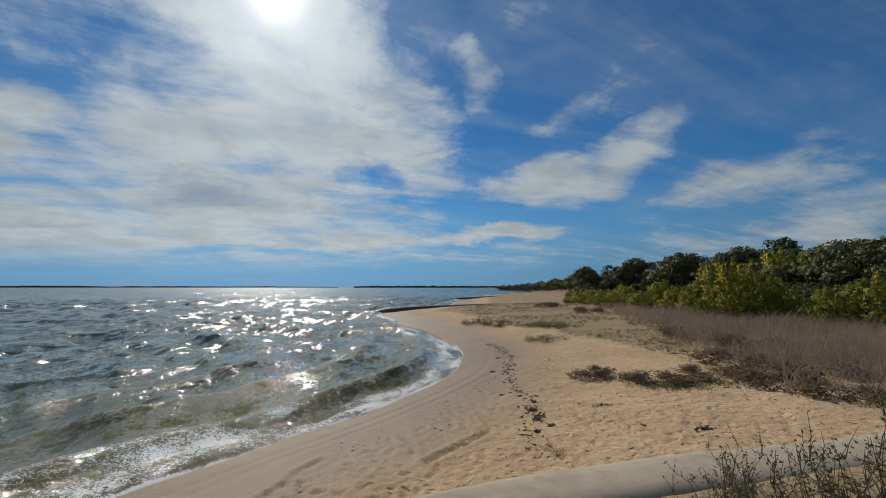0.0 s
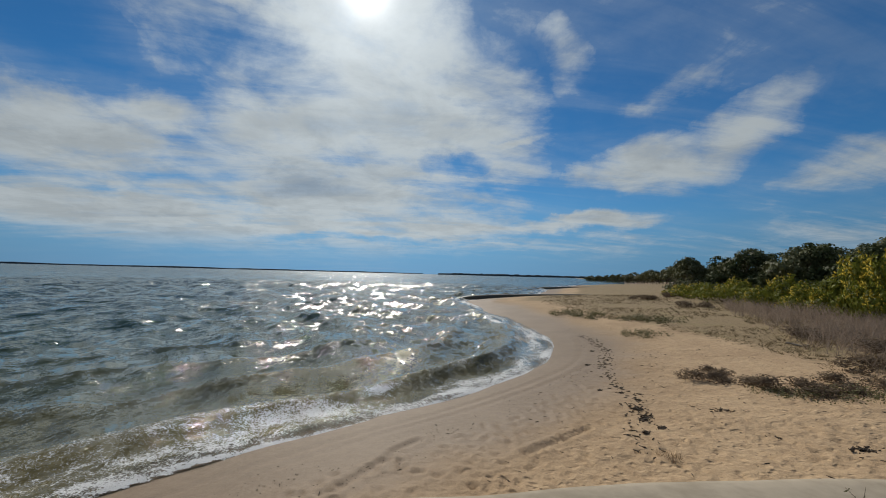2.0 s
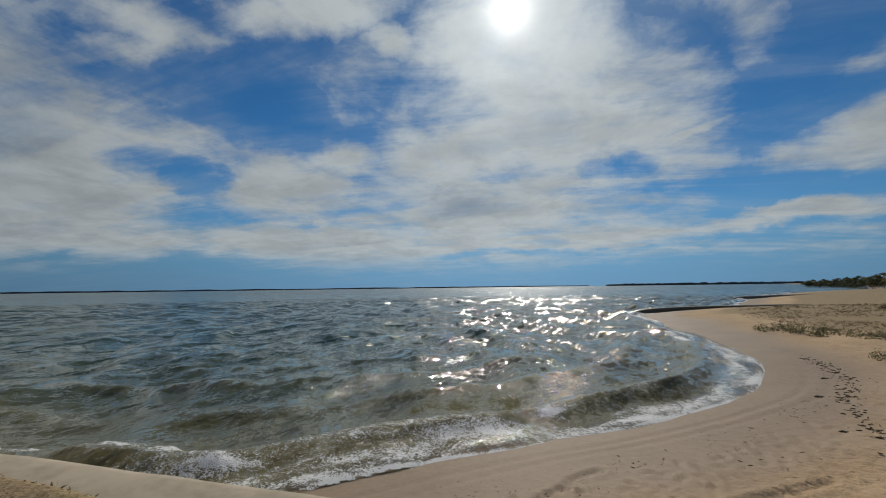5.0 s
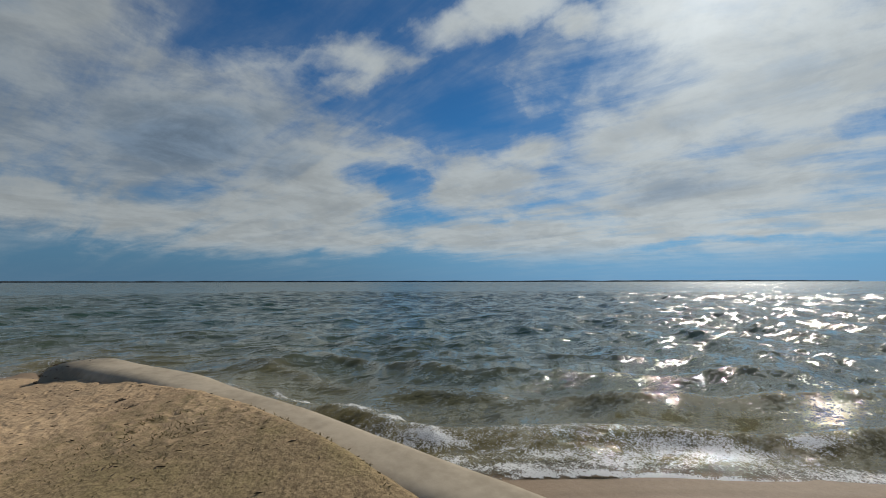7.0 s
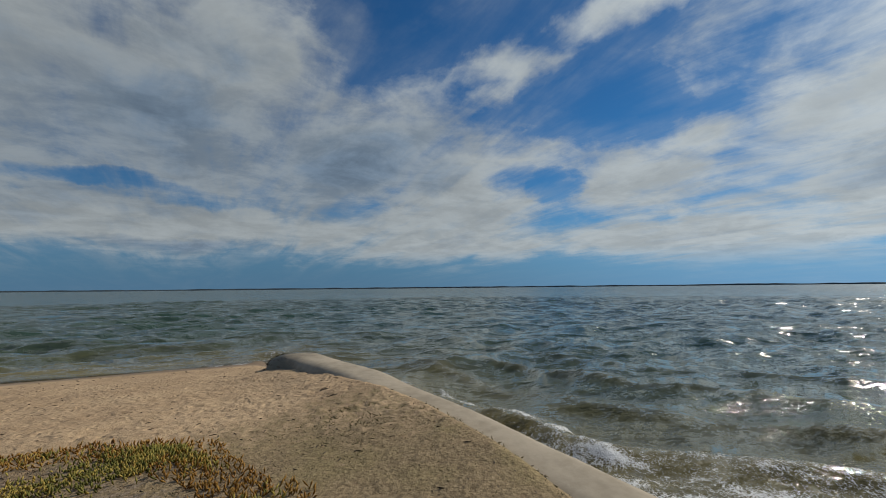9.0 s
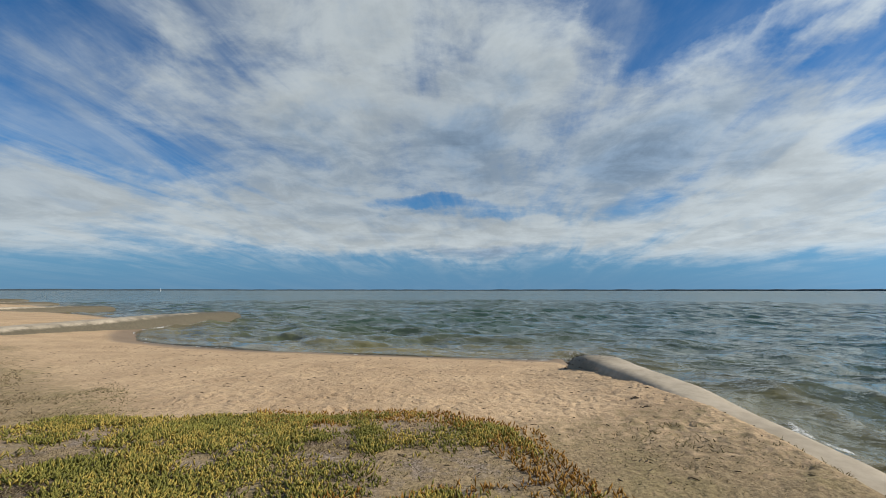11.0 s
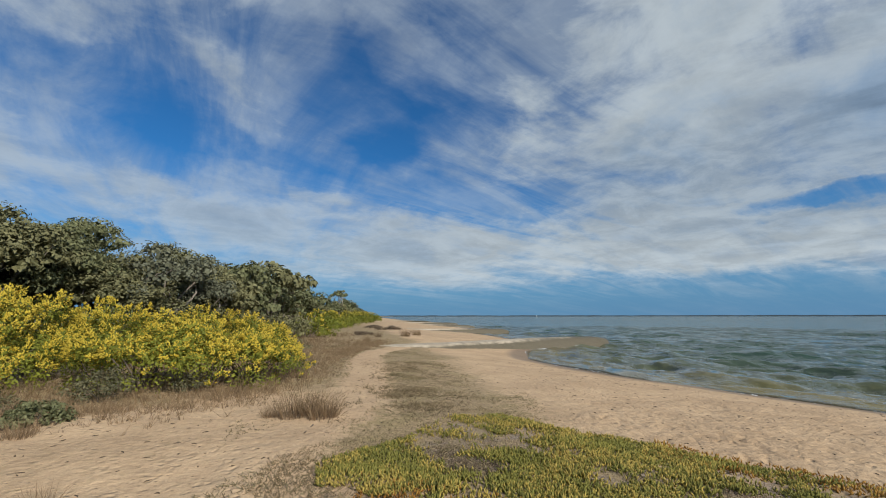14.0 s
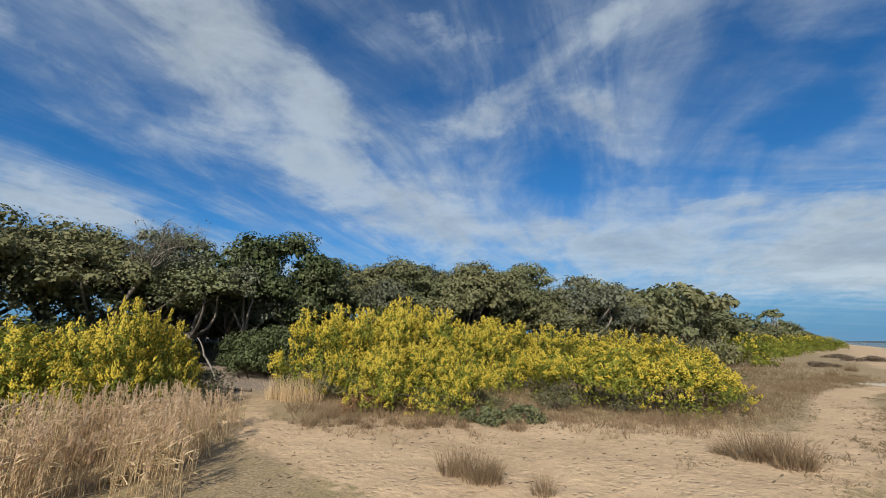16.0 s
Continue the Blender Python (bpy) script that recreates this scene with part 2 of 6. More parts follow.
def foliage(name, dark, light, through_light=0.35, rough=0.55, warm=None):
    """Leaves: each leaf and each plant takes its own tone, and some light passes through."""
    m, n, out = material(name)
    each = n.add("ShaderNodeNewGeometry").outputs["Random Per Island"]
    plant = n.add("ShaderNodeObjectInfo").outputs["Random"]
    patchy = n.ramp(n.noise(n.add("ShaderNodeTexCoord").outputs["Object"], 1.6, 4, 0.6), 0.32, 0.68)
    tone = n.math("ADD", n.math("MULTIPLY", each, 0.42), n.math("ADD", n.math("MULTIPLY", plant, 0.25), n.math("MULTIPLY", patchy, 0.33)))
    colour = n.mix(tone, (*dark, 1), (*light, 1))
    if warm:
        spread = n.noise(n.add("ShaderNodeTexCoord").outputs["Object"], 1.7, 4, 0.65)
        colour = n.mix(n.ramp(n.math("ADD", spread, n.math("MULTIPLY", n.math("SUBTRACT", each, 0.5), 0.35)), 0.48, 0.66), colour, (*warm, 1))
    b = n.add("ShaderNodeBsdfPrincipled", Base_Color=colour, Roughness=rough)
    b.inputs["Specular IOR Level"].default_value = 0.1
    t = n.add("ShaderNodeBsdfTranslucent", Color=colour)
    mixed = n.add("ShaderNodeMixShader", Fac=through_light)
    n.tree.links.new(b.outputs[0], mixed.inputs[1])
    n.tree.links.new(t.outputs[0], mixed.inputs[2])
    n.tree.links.new(mixed.outputs[0], out.inputs[0])
    return m


def sand_material():
    m, n, out = material("sand")
    where = n.add("ShaderNodeTexCoord").outputs["Object"]
    wet = n.add("ShaderNodeAttribute")
    wet.attribute_name = "wet"
    litter = n.add("ShaderNodeAttribute")
    litter.attribute_name = "litter"
    green = n.add("ShaderNodeAttribute")
    green.attribute_name = "green"
    grain, mid, broad = n.noise(where, 60, 4, 0.7), n.noise(where, 8, 6, 0.68), n.noise(where, 0.6, 4)
    shells = n.add("ShaderNodeTexVoronoi", Vector=where, Scale=26.0)
    speck = n.ramp(shells.outputs["Distance"], 0.06, 0.14, 1.0, 0.0)
    chance = n.ramp(n.noise(where, 1.3, 3), 0.5, 0.66)
    tone = n.ramp(n.math("ADD", n.math("MULTIPLY", grain, 0.35), n.math("ADD", n.math("MULTIPLY", mid, 0.35), n.math("MULTIPLY", broad, 0.3))), 0.33, 0.66)
    dry = n.mix(tone, (0.362, 0.242, 0.135, 1), (0.60, 0.422, 0.247, 1))
    dry = n.mix(n.math("MULTIPLY", n.math("MULTIPLY", speck, chance), 0.75), dry, (0.16, 0.115, 0.075, 1))
    damp = n.mix(tone, (0.21, 0.146, 0.088, 1), (0.30, 0.214, 0.135, 1))
    soaked = n.ramp(n.math("ADD", wet.outputs["Fac"], n.math("MULTIPLY", n.math("SUBTRACT", broad, 0.5), 0.5)), 0.12, 0.85)
    ground = n.mix(soaked, dry, damp)
    thatch = n.ramp(n.math("ADD", litter.outputs["Fac"], n.math("MULTIPLY", n.math("SUBTRACT", n.noise(where, 5.5, 8, 0.8), 0.5), 3.0)), 0.28, 0.86)
    straw = n.mix(n.ramp(n.noise(where, 22, 6, 0.7), 0.35, 0.65), (0.135, 0.096, 0.049, 1), (0.39, 0.288, 0.155, 1))
    straw = n.mix(n.math("MULTIPLY", n.ramp(n.noise(where, 1.1, 5, 0.6), 0.45, 0.65), 0.45), straw, n.mix(n.ramp(n.noise(where, 30, 4), 0.35, 0.65), (0.14, 0.115, 0.04, 1), (0.33, 0.275, 0.11, 1)))
    ground = n.mix(n.math("MULTIPLY", thatch, 0.85), ground, straw)
    moss = n.ramp(n.math("ADD", green.outputs["Fac"], n.math("MULTIPLY", n.math("SUBTRACT", n.noise(where, 4.0, 7, 0.7), 0.5), 1.5)), 0.45, 0.8)
    ground = n.mix(n.math("MULTIPLY", moss, 0.8), ground, n.mix(n.ramp(n.noise(where, 24, 6, 0.7), 0.38, 0.62), (0.075, 0.056, 0.044, 1), (0.40, 0.32, 0.25, 1)))
    prints = n.add("ShaderNodeTexVoronoi", Vector=n.mapped(where, scale=(1, 1, 0.2)), Scale=8.5, Randomness=1.0)
    prints.feature = "SMOOTH_F1"
    tread = n.ramp(prints.outputs["Distance"], 0.06, 0.40)
    # dark flecks: loose pebbly bits, plus footprint shade put into the colour
    bits = n.add("ShaderNodeTexVoronoi", Vector=n.mapped(where, rot=(0, 0, 0.5), scale=(1, 2.2, 1)), Scale=6.5)
    bits_and_print_shade = n.math("MULTIPLY", n.ramp(bits.outputs["Distance"], 0.08, 0.17, 1.0, 0.0), n.ramp(n.noise(where, 0.9, 3), 0.28, 0.52))
    ground = n.mix(n.math("MULTIPLY", bits_and_print_shade, n.math("SUBTRACT", 0.75, n.math("MULTIPLY", soaked, 0.5))), ground, (0.10, 0.075, 0.048, 1))
    rise = n.math("ADD", n.math("MULTIPLY", n.math("MULTIPLY", tread, n.math("MULTIPLY", n.math("SUBTRACT", 1.0, soaked), n.ramp(n.noise(where, 2.3, 3), 0.35, 0.65, 0.10, 0.85))), n.math("SUBTRACT", 1.0, n.math("MULTIPLY", litter.outputs["Fac"], 0.8))), n.math("ADD", n.math("MULTIPLY", mid, n.ramp(soaked, 0.0, 1.0, 0.25, 0.15)), n.math("ADD", n.math("MULTIPLY", n.noise(where, 24, 3, 0.6), n.ramp(soaked, 0.0, 1.0, 0.52, 0.12)), n.math("MULTIPLY", grain, 0.14))))
    relief = n.add("ShaderNodeBump", Strength=0.85, Distance=0.034, Height=rise)
    b = n.add("ShaderNodeBsdfPrincipled", Base_Color=ground, Roughness=n.ramp(soaked, 0.0, 1.0, 0.95, 0.66), Normal=relief.outputs[0])
    b.inputs["Specular IOR Level"].default_value = 0.2
    n.tree.links.new(b.outputs[0], out.inputs[0])
    return m


def water_material():
    m, n, out = material("sea_water")
    where = n.add("ShaderNodeTexCoord").outputs["Object"]
    foam = n.add("ShaderNodeAttribute")
    foam.attribute_name = "foam"
    shoal = n.add("ShaderNodeAttribute")
    shoal.attribute_name = "shoal"
    chop = n.add("ShaderNodeAttribute")
    chop.attribute_name = "chop"
    broad = n.noise(where, 0.05, 4)
    body = n.mix(shoal.outputs["Fac"], n.mix(broad, (0.028, 0.054, 0.036, 1), (0.044, 0.074, 0.045, 1)), (0.155, 0.128, 0.052, 1))
    # wind ripples too small to model tilt the surface; the finest melt into roughness far out
    out_at = n.add("ShaderNodeAttribute")
    out_at.attribute_name = "out_at"
    surface = n.add("ShaderNodeNewGeometry").outputs["Normal"]
    for scale, tilt, squash, fade_from, fade_to in ((38.0, 0.80, 0.7, 9, 26), (15.0, 0.85, 0.6, 26, 70), (5.0, 0.75, 0.5, 90, 400), (1.7, 0.85, 0.4, 500, 2500), (0.45, 0.80, 0.35, 2500, 9000)):
        ripple = n.add("ShaderNodeTexNoise", Vector=n.mapped(where, rot=(0, 0, 0.45), scale=(1.0, squash, 1)), Scale=scale, Detail=2.0, Roughness=0.6)
        centred = n.tree.nodes.new("ShaderNodeVectorMath")
        centred.operation = "SUBTRACT"
        n.put(centred.inputs[0], ripple.outputs["Color"])
        centred.inputs[1].default_value = (0.5, 0.5, 0.5)
        lean = n.tree.nodes.new("ShaderNodeVectorMath")
        lean.operation = "MULTIPLY"
        n.put(lean.inputs[0], centred.outputs[0])
        lean.inputs[1].default_value = (1, 1, 0)
        sized = n.tree.nodes.new("ShaderNodeVectorMath")
        sized.operation = "SCALE"
        n.put(sized.inputs[0], lean.outputs[0])
        n.put(sized.inputs["Scale"], n.ramp(out_at.outputs["Fac"], fade_from, fade_to, tilt, 0.0))
        add = n.tree.nodes.new("ShaderNodeVectorMath")
        n.put(add.inputs[0], surface)
        n.put(add.inputs[1], sized.outputs[0])
        surface = add.outputs[0]
    facing = n.tree.nodes.new("ShaderNodeVectorMath")
    facing.operation = "NORMALIZE"
    n.put(facing.inputs[0], surface)
    b = n.add("ShaderNodeBsdfPrincipled", Base_Color=body, Roughness=chop.outputs["Fac"], IOR=1.333, Normal=facing.outputs[0])
    lace = n.add("ShaderNodeTexVoronoi", Vector=n.mapped(where, scale=(1, 1, 0.3)), Scale=24.0)
    lace.feature = "DISTANCE_TO_EDGE"
    net = n.ramp(lace.outputs["Distance"], 0.0, 0.2, 1.0, 0.0)
    froth = n.math("ADD", n.math("MULTIPLY", n.noise(where, 7, 6, 0.75, 1.2), 0.6), n.math("MULTIPLY", n.noise(where, 26, 4, 0.7), 0.4))
    white = n.ramp(n.math("ADD", foam.outputs["Fac"], n.math("ADD", n.math("MULTIPLY", n.math("SUBTRACT", net, 0.5), 0.22), n.math("MULTIPLY", n.math("SUBTRACT", froth, 0.5), 2.3))), 0.36, 0.70)
    bubbles = n.add("ShaderNodeBump", Strength=0.8, Distance=0.03, Height=n.noise(where, 40, 4))
    f = n.add("ShaderNodeBsdfPrincipled", Base_Color=(0.72, 0.72, 0.69, 1), Roughness=0.75, Normal=bubbles.outputs[0])
    mixed = n.add("ShaderNodeMixShader", Fac=white)
    n.tree.links.new(b.outputs[0], mixed.inputs[1])
    n.tree.links.new(f.outputs[0], mixed.inputs[2])
    # the last film of water on the sand is clear
    film = n.add("ShaderNodeAttribute")
    film.attribute_name = "film"
    clear_film = n.add("ShaderNodeBsdfTransparent")
    gone = n.add("ShaderNodeMixShader", Fac=n.math("MULTIPLY", film.outputs["Fac"], n.math("SUBTRACT", 1.0, white)))
    n.tree.links.new(mixed.outputs[0], gone.inputs[1])
    n.tree.links.new(clear_film.outputs[0], gone.inputs[2])
    n.tree.links.new(gone.outputs[0], out.inputs[0])
    return m


def fabric_material():
    """Sand-coloured geotextile, silted on top, dark with weed where the sea reaches it."""
    m, n, out = material("groyne_fabric")
    where = n.add("ShaderNodeTexCoord").outputs["Object"]
    weed = n.add("ShaderNodeAttribute")
    weed.attribute_name = "weed"
    broad, mid, weave = n.noise(where, 0.9, 5, 0.6), n.noise(where, 6, 5, 0.6), n.noise(where, 90, 2)
    base = n.mix(n.ramp(n.math("ADD", n.math("MULTIPLY", broad, 0.6), n.math("MULTIPLY", mid, 0.4)), 0.35, 0.65), (0.345, 0.285, 0.20, 1), (0.48, 0.40, 0.29, 1))
    slime = n.ramp(n.math("ADD", weed.outputs["Fac"], n.math("MULTIPLY", n.math("SUBTRACT", n.noise(where, 1.6, 6, 0.65), 0.5), 1.1)), 0.35, 0.75)
    colour = n.mix(n.math("MULTIPLY", slime, 0.95), base, n.mix(mid, (0.055, 0.046, 0.028, 1), (0.135, 0.112, 0.070, 1)))
    relief = n.add("ShaderNodeBump", Strength=0.35, Distance=0.02, Height=n.math("ADD", n.math("MULTIPLY", mid, 0.8), n.math("MULTIPLY", weave, 0.12)))
    b = n.add("ShaderNodeBsdfPrincipled", Base_Color=colour, Roughness=n.ramp(slime, 0, 1, 0.9, 0.5), Normal=relief.outputs[0])
    b.inputs["Specular IOR Level"].default_value = 0.25
    n.tree.links.new(b.outputs[0], out.inputs[0])
    return m


SAND, WATER, FABRIC = sand_material(), water_material(), fabric_material()
BARK = plain("grey_bark", (0.10, 0.08, 0.06), (0.26, 0.22, 0.17), 5, 0.9, 0.6, (1, 1, 0.3))
PALE_WOOD = plain("bleached_wood", (0.22, 0.19, 0.15), (0.42, 0.375, 0.31), 5, 0.85, 0.5, (1, 1, 0.3))
TWIG = plain("dark_twig", (0.07, 0.054, 0.038), (0.18, 0.14, 0.098), 10, 0.9, 0.3)
LEAF_DARK = foliage("dark_banksia_leaf", (0.055, 0.064, 0.028), (0.235, 0.235, 0.112), 0.16)
LEAF_DEEP = foliage("deep_green_leaf", (0.034, 0.046, 0.018), (0.14, 0.16, 0.066), 0.14)
LEAF_OLIVE = foliage("olive_teatree_leaf", (0.078, 0.080, 0.036), (0.275, 0.255, 0.122), 0.2)
LEAF_GREY = foliage("silver_leaf", (0.07, 0.076, 0.044), (0.215, 0.215, 0.14), 0.2)
LEAF_LIME = foliage("lime_wattle_leaf", (0.068, 0.088, 0.015), (0.30, 0.305, 0.045), 0.3)
FLOWER = foliage("yellow_wattle_flower", (0.40, 0.29, 0.025), (0.62, 0.47, 0.07), 0.15, 0.85)
SALT_LEAF = foliage("saltbush_leaf", (0.085, 0.085, 0.042), (0.27, 0.245, 0.135), 0.35)
STRAW = foliage("pale_reed_straw", (0.46, 0.325, 0.17), (0.84, 0.64, 0.38), 0.35, 0.8)
PLUME = foliage("reed_plume", (0.50, 0.355, 0.22), (0.82, 0.62, 0.42), 0.4, 0.9)
BROWN_GRASS = foliage("brown_grass", (0.13, 0.085, 0.045), (0.37, 0.26, 0.15), 0.3, 0.85)
GROUND_GRASS = foliage("olive_dry_grass", (0.12, 0.095, 0.048), (0.40, 0.33, 0.185), 0.3, 0.85)
DARK_BRUSH = foliage("dark_brown_brush", (0.085, 0.062, 0.042), (0.25, 0.185, 0.125), 0.3, 0.9)
RUST_GRASS = foliage("dark_heath", (0.12, 0.09, 0.05), (0.33, 0.25, 0.145), 0.25, 0.9)
MAUVE_BRUSH = foliage("mauve_dry_brush", (0.15, 0.115, 0.088), (0.48, 0.375, 0.29), 0.45, 0.9)
PIG_GREEN = foliage("succulent_green", (0.135, 0.138, 0.036), (0.43, 0.385, 0.088), 0.3, 0.5, (0.54, 0.40, 0.10))
PIG_RED = foliage("succulent_rust", (0.28, 0.12, 0.03), (0.52, 0.32, 0.07), 0.25, 0.5)
RUST = foliage("rust_dead_brush", (0.13, 0.06, 0.03), (0.32, 0.19, 0.09), 0.25, 0.9)
SEAWEED = plain("dry_seaweed", (0.035, 0.025, 0.016), (0.12, 0.085, 0.052), 20, 0.8, 0.6)
# distance haze is painted into this blue-grey woodland colour
HAZED_LAND = plain("hazed_wooded_shore", (0.034, 0.050, 0.062), (0.058, 0.078, 0.088), 0.02, 1.0, 0.0)
WHITE_PAINT = plain("white_paint", (0.72, 0.72, 0.70), (0.82, 0.82, 0.80), 3, 0.5, 0.05)

# ---- mesh helpers ----


def mesh_of(name, verts, faces, mats, smooth=False, index=None):
    """A mesh from arrays: verts n x 3, faces m x 3 or m x 4."""
    verts, faces = np.asarray(verts, np.float32), np.asarray(faces, np.int32)
    me = bpy.data.meshes.new(name)
    k = faces.shape[1]
    me.vertices.add(len(verts))
    me.vertices.foreach_set("co", verts.ravel())
    me.loops.add(faces.size)
    me.loops.foreach_set("vertex_index", faces.ravel())
    me.polygons.add(len(faces))
    me.polygons.foreach_set("loop_start", np.arange(0, faces.size, k, dtype=np.int32))
    if smooth:
        me.polygons.foreach_set("use_smooth", np.ones(len(faces), bool))
    for m in mats if isinstance(mats, (list, tuple)) else [mats]:
        me.materials.append(m)
    if index is not None:
        me.polygons.foreach_set("material_index", np.asarray(index, np.int32))
    me.update(calc_edges=True)
    me.validate()
    return me


def part(name, me, parent, label=""):
    ob = new(name, me)
    ob.parent = parent
    return tagged(ob, label, kind="stuff" if name.endswith("_mass") else "")


def attribute(me, name, values):
    me.attributes.new(name, "FLOAT", "POINT").data.foreach_set("value", np.asarray(values, np.float32))


def lattice(x, y, seed):
    """Smooth value noise in -1..1 on a unit grid."""
    xi, yi = np.floor(x).astype(np.int64), np.floor(y).astype(np.int64)
    fx, fy = x - xi, y - yi
    fx, fy = fx * fx * (3 - 2 * fx), fy * fy * (3 - 2 * fy)

    def corner(a, b):
        h = (a * 374761393 + b * 668265263 + seed * 974634721) & 0xFFFFFFFF
        h = ((h ^ (h >> 13)) * 1274126177) & 0xFFFFFFFF
        return ((h ^ (h >> 16)) & 0xFFFF) / 32767.5 - 1

    top = corner(xi, yi) * (1 - fx) + corner(xi + 1, yi) * fx
    low = corner(xi, yi + 1) * (1 - fx) + corner(xi + 1, yi + 1) * fx
    return top * (1 - fy) + low * fy


def rough_noise(x, y, scale, seed, octaves=4):
    total, size = 0, 1.0
    for k in range(octaves):
        total = total + size * lattice(x * scale * 2**k + 17.3 * k, y * scale * 2**k - 9.1 * k, seed + k)
        size *= 0.5
    return total / 1.9


def spline(points, step=8):
    """A Catmull-Rom curve through points."""
    p = np.array(points, float)
    p = np.vstack([2 * p[0] - p[1], p, 2 * p[-1] - p[-2]])
    t = np.linspace(0, 1, step, endpoint=False)[:, None]
    out = []
    for a, b, c, d in zip(p, p[1:], p[2:], p[3:]):
        out.append(0.5 * (2 * b + (c - a) * t + (2 * a - 5 * b + 4 * c - d) * t**2 + (3 * b - a - 3 * c + d) * t**3))
    return np.vstack(out + [p[-2:-1]])


def away(x, y, line):
    """Distance from points to a polyline."""
    best = np.full(np.shape(x), 1e18)
    for (ax, ay), (bx, by) in zip(line[:-1], line[1:]):
        dx, dy = bx - ax, by - ay
        t = np.clip(((x - ax) * dx + (y - ay) * dy) / (dx * dx + dy * dy + 1e-12), 0, 1)
        np.minimum(best, (x - ax - t * dx) ** 2 + (y - ay - t * dy) ** 2, out=best)
    return np.sqrt(best)


def inside(x, y, ring):
    odd = np.zeros(np.shape(x), bool)
    for (ax, ay), (bx, by) in zip(ring, np.roll(ring, -1, axis=0)):
        if ay != by:
            odd ^= ((ay > y) != (by > y)) & (x < (bx - ax) * (y - ay) / (by - ay) + ax)
    return odd


def step(a, b, x):
    t = np.clip((x - a) / (b - a), 0, 1)
    return t * t * (3 - 2 * t)


# ---- plan: shorelines, groyne, edge of the scrub ----
NORTH_SHORE = spline([(-16.6, -3.0), (-12.6, -0.9), (-9.0, 0.9), (-6.8, 1.9), (-5.6, 2.9), (-5.0, 4.2), (-4.1, 5.7), (-2.6, 7.7), (-1.0, 10.2), (0.3, 13), (0.9, 16.8), (0.4, 21), (-1.7, 28.5),
                      (-4.1, 36), (-5.8, 42), (-3.2, 52), (0.5, 58.4), (3, 76), (6, 99), (19, 152), (47, 200), (70, 300), (95, 500), (140, 1000), (300, 3000)])
WEST_SHORE = spline([(-17.4, -3.6), (-16.6, -5.8), (-15.6, -9), (-14.5, -12.8), (-13.7, -17.5), (-13.3, -22), (-13.6, -26), (-16.2, -30.8), (-20.5, -37), (-22.6, -46), (-24, -56), (-24.5, -63), (-26, -72),
                     (-31, -84), (-34, -95), (-36, -113), (-38, -135), (-42, -160), (-45, -195), (-60, -300), (-150, -1000), (-430, -3000)])
SEA = np.vstack([WEST_SHORE[::-1], NORTH_SHORE, [(300, 6000), (-6000, 6000), (-6000, -6000), (-1200, -6000)]])
GROYNE = spline([(-14.7, -2.5), (-12.2, -1.3), (-9.8, -0.05), (-8.35, 0.58), (-6.38, 1.36), (-4.7, 1.86), (-3.5, 2.25), (-2.8, 2.46), (-0.8, 2.93), (0.2, 3.33), (1.16, 3.72), (2.1, 4.0), (3.3, 4.27), (5.5, 4.8), (8.0, 5.4), (10.5, 6.2)])
GROYNE_LINE = np.vstack([[(-17.4, -3.9)], GROYNE, [(60, 26)]])
SCRUB = spline([(95, 330), (58, 200), (34, 110), (21, 60), (18.5, 33), (14, 16), (12, 6), (10.5, -2), (9.0, -7), (6.2, -10.5), (3.4, -14), (2.6, -25), (2.8, -45), (-3, -80), (-13, -150), (-34, -320), (-112, -1000)])
SCRUB_RING = np.vstack([SCRUB, [(0, -4000), (4000, -4000), (4000, 4000), (400, 1200)]])


def ground_height(x, y, detail=True):
    """The height of the sand, and how far it lies from the water."""
    x, y = np.asarray(x, float), np.asarray(y, float)
    sea = inside(x, y, SEA)
    side = np.where(sea, -1, 1)
    north, west = side * away(x, y, NORTH_SHORE), side * away(x, y, WEST_SHORE)
    lee = step(-0.5, 0.5, np.interp(x, GROYNE_LINE[:, 0], GROYNE_LINE[:, 1]) - y) * ((x > -17.2) | (y < -5))
    lee = np.where(sea, 0.0, lee)
    reach = [-4000, -60, -12, -4, 0, 1.5, 4, 8, 10.5, 13, 20, 60]
    beach_w = np.interp(west, reach, [-6, -3, -1.4, -0.5, 0, 0.16, 0.36, 0.66, 0.86, 0.95, 1.0, 1.15])
    beach_n = np.interp(north, reach, [-6, -3, -1.4, -0.5, 0, 0.13, 0.34, 0.66, 0.80, 0.88, 1.0, 1.15])
    near_shore = np.minimum(np.abs(north), np.abs(west)) * side
    z = np.where(sea, np.interp(near_shore, reach, [-6, -3, -1.4, -0.5, 0, 0, 0, 0, 0, 0, 0, 0]), lee * beach_w + (1 - lee) * beach_n)
    z = z + lee * 0.22 * np.exp(-((away(x, y, GROYNE) / 1.5) ** 2)) * step(-14.0, -11.5, x) * step(-3.0, -5.0, x)
    behind = away(x, y, SCRUB) * np.where(inside(x, y, SCRUB_RING), 1, -1)
    z = z + np.interp(behind, [-1, 0, 6, 15, 40, 4000], [0, 0, 0.2, 1.1, 2.8, 6])
    if detail:
        dry = step(1.0, 4.0, np.where(sea, near_shore, lee * west + (1 - lee) * north))
        z = z + 0.06 * rough_noise(x, y, 0.22, 3) + dry * (0.035 * rough_noise(x, y, 0.9, 5) + 0.008 * rough_noise(x, y, 3.5, 8, 2))
    return z, np.where(sea, near_shore, lee * west + (1 - lee) * north), lee, behind, sea


# ---- the ground: one sheet from under the camera to the horizon, sea bed included ----


def rings(*stretches):
    out = [stretches[0][0]]
    for start, end, ratio in stretches:
        while out[-1] < end:
            out.append(out[-1] * ratio)
    return np.array(out)


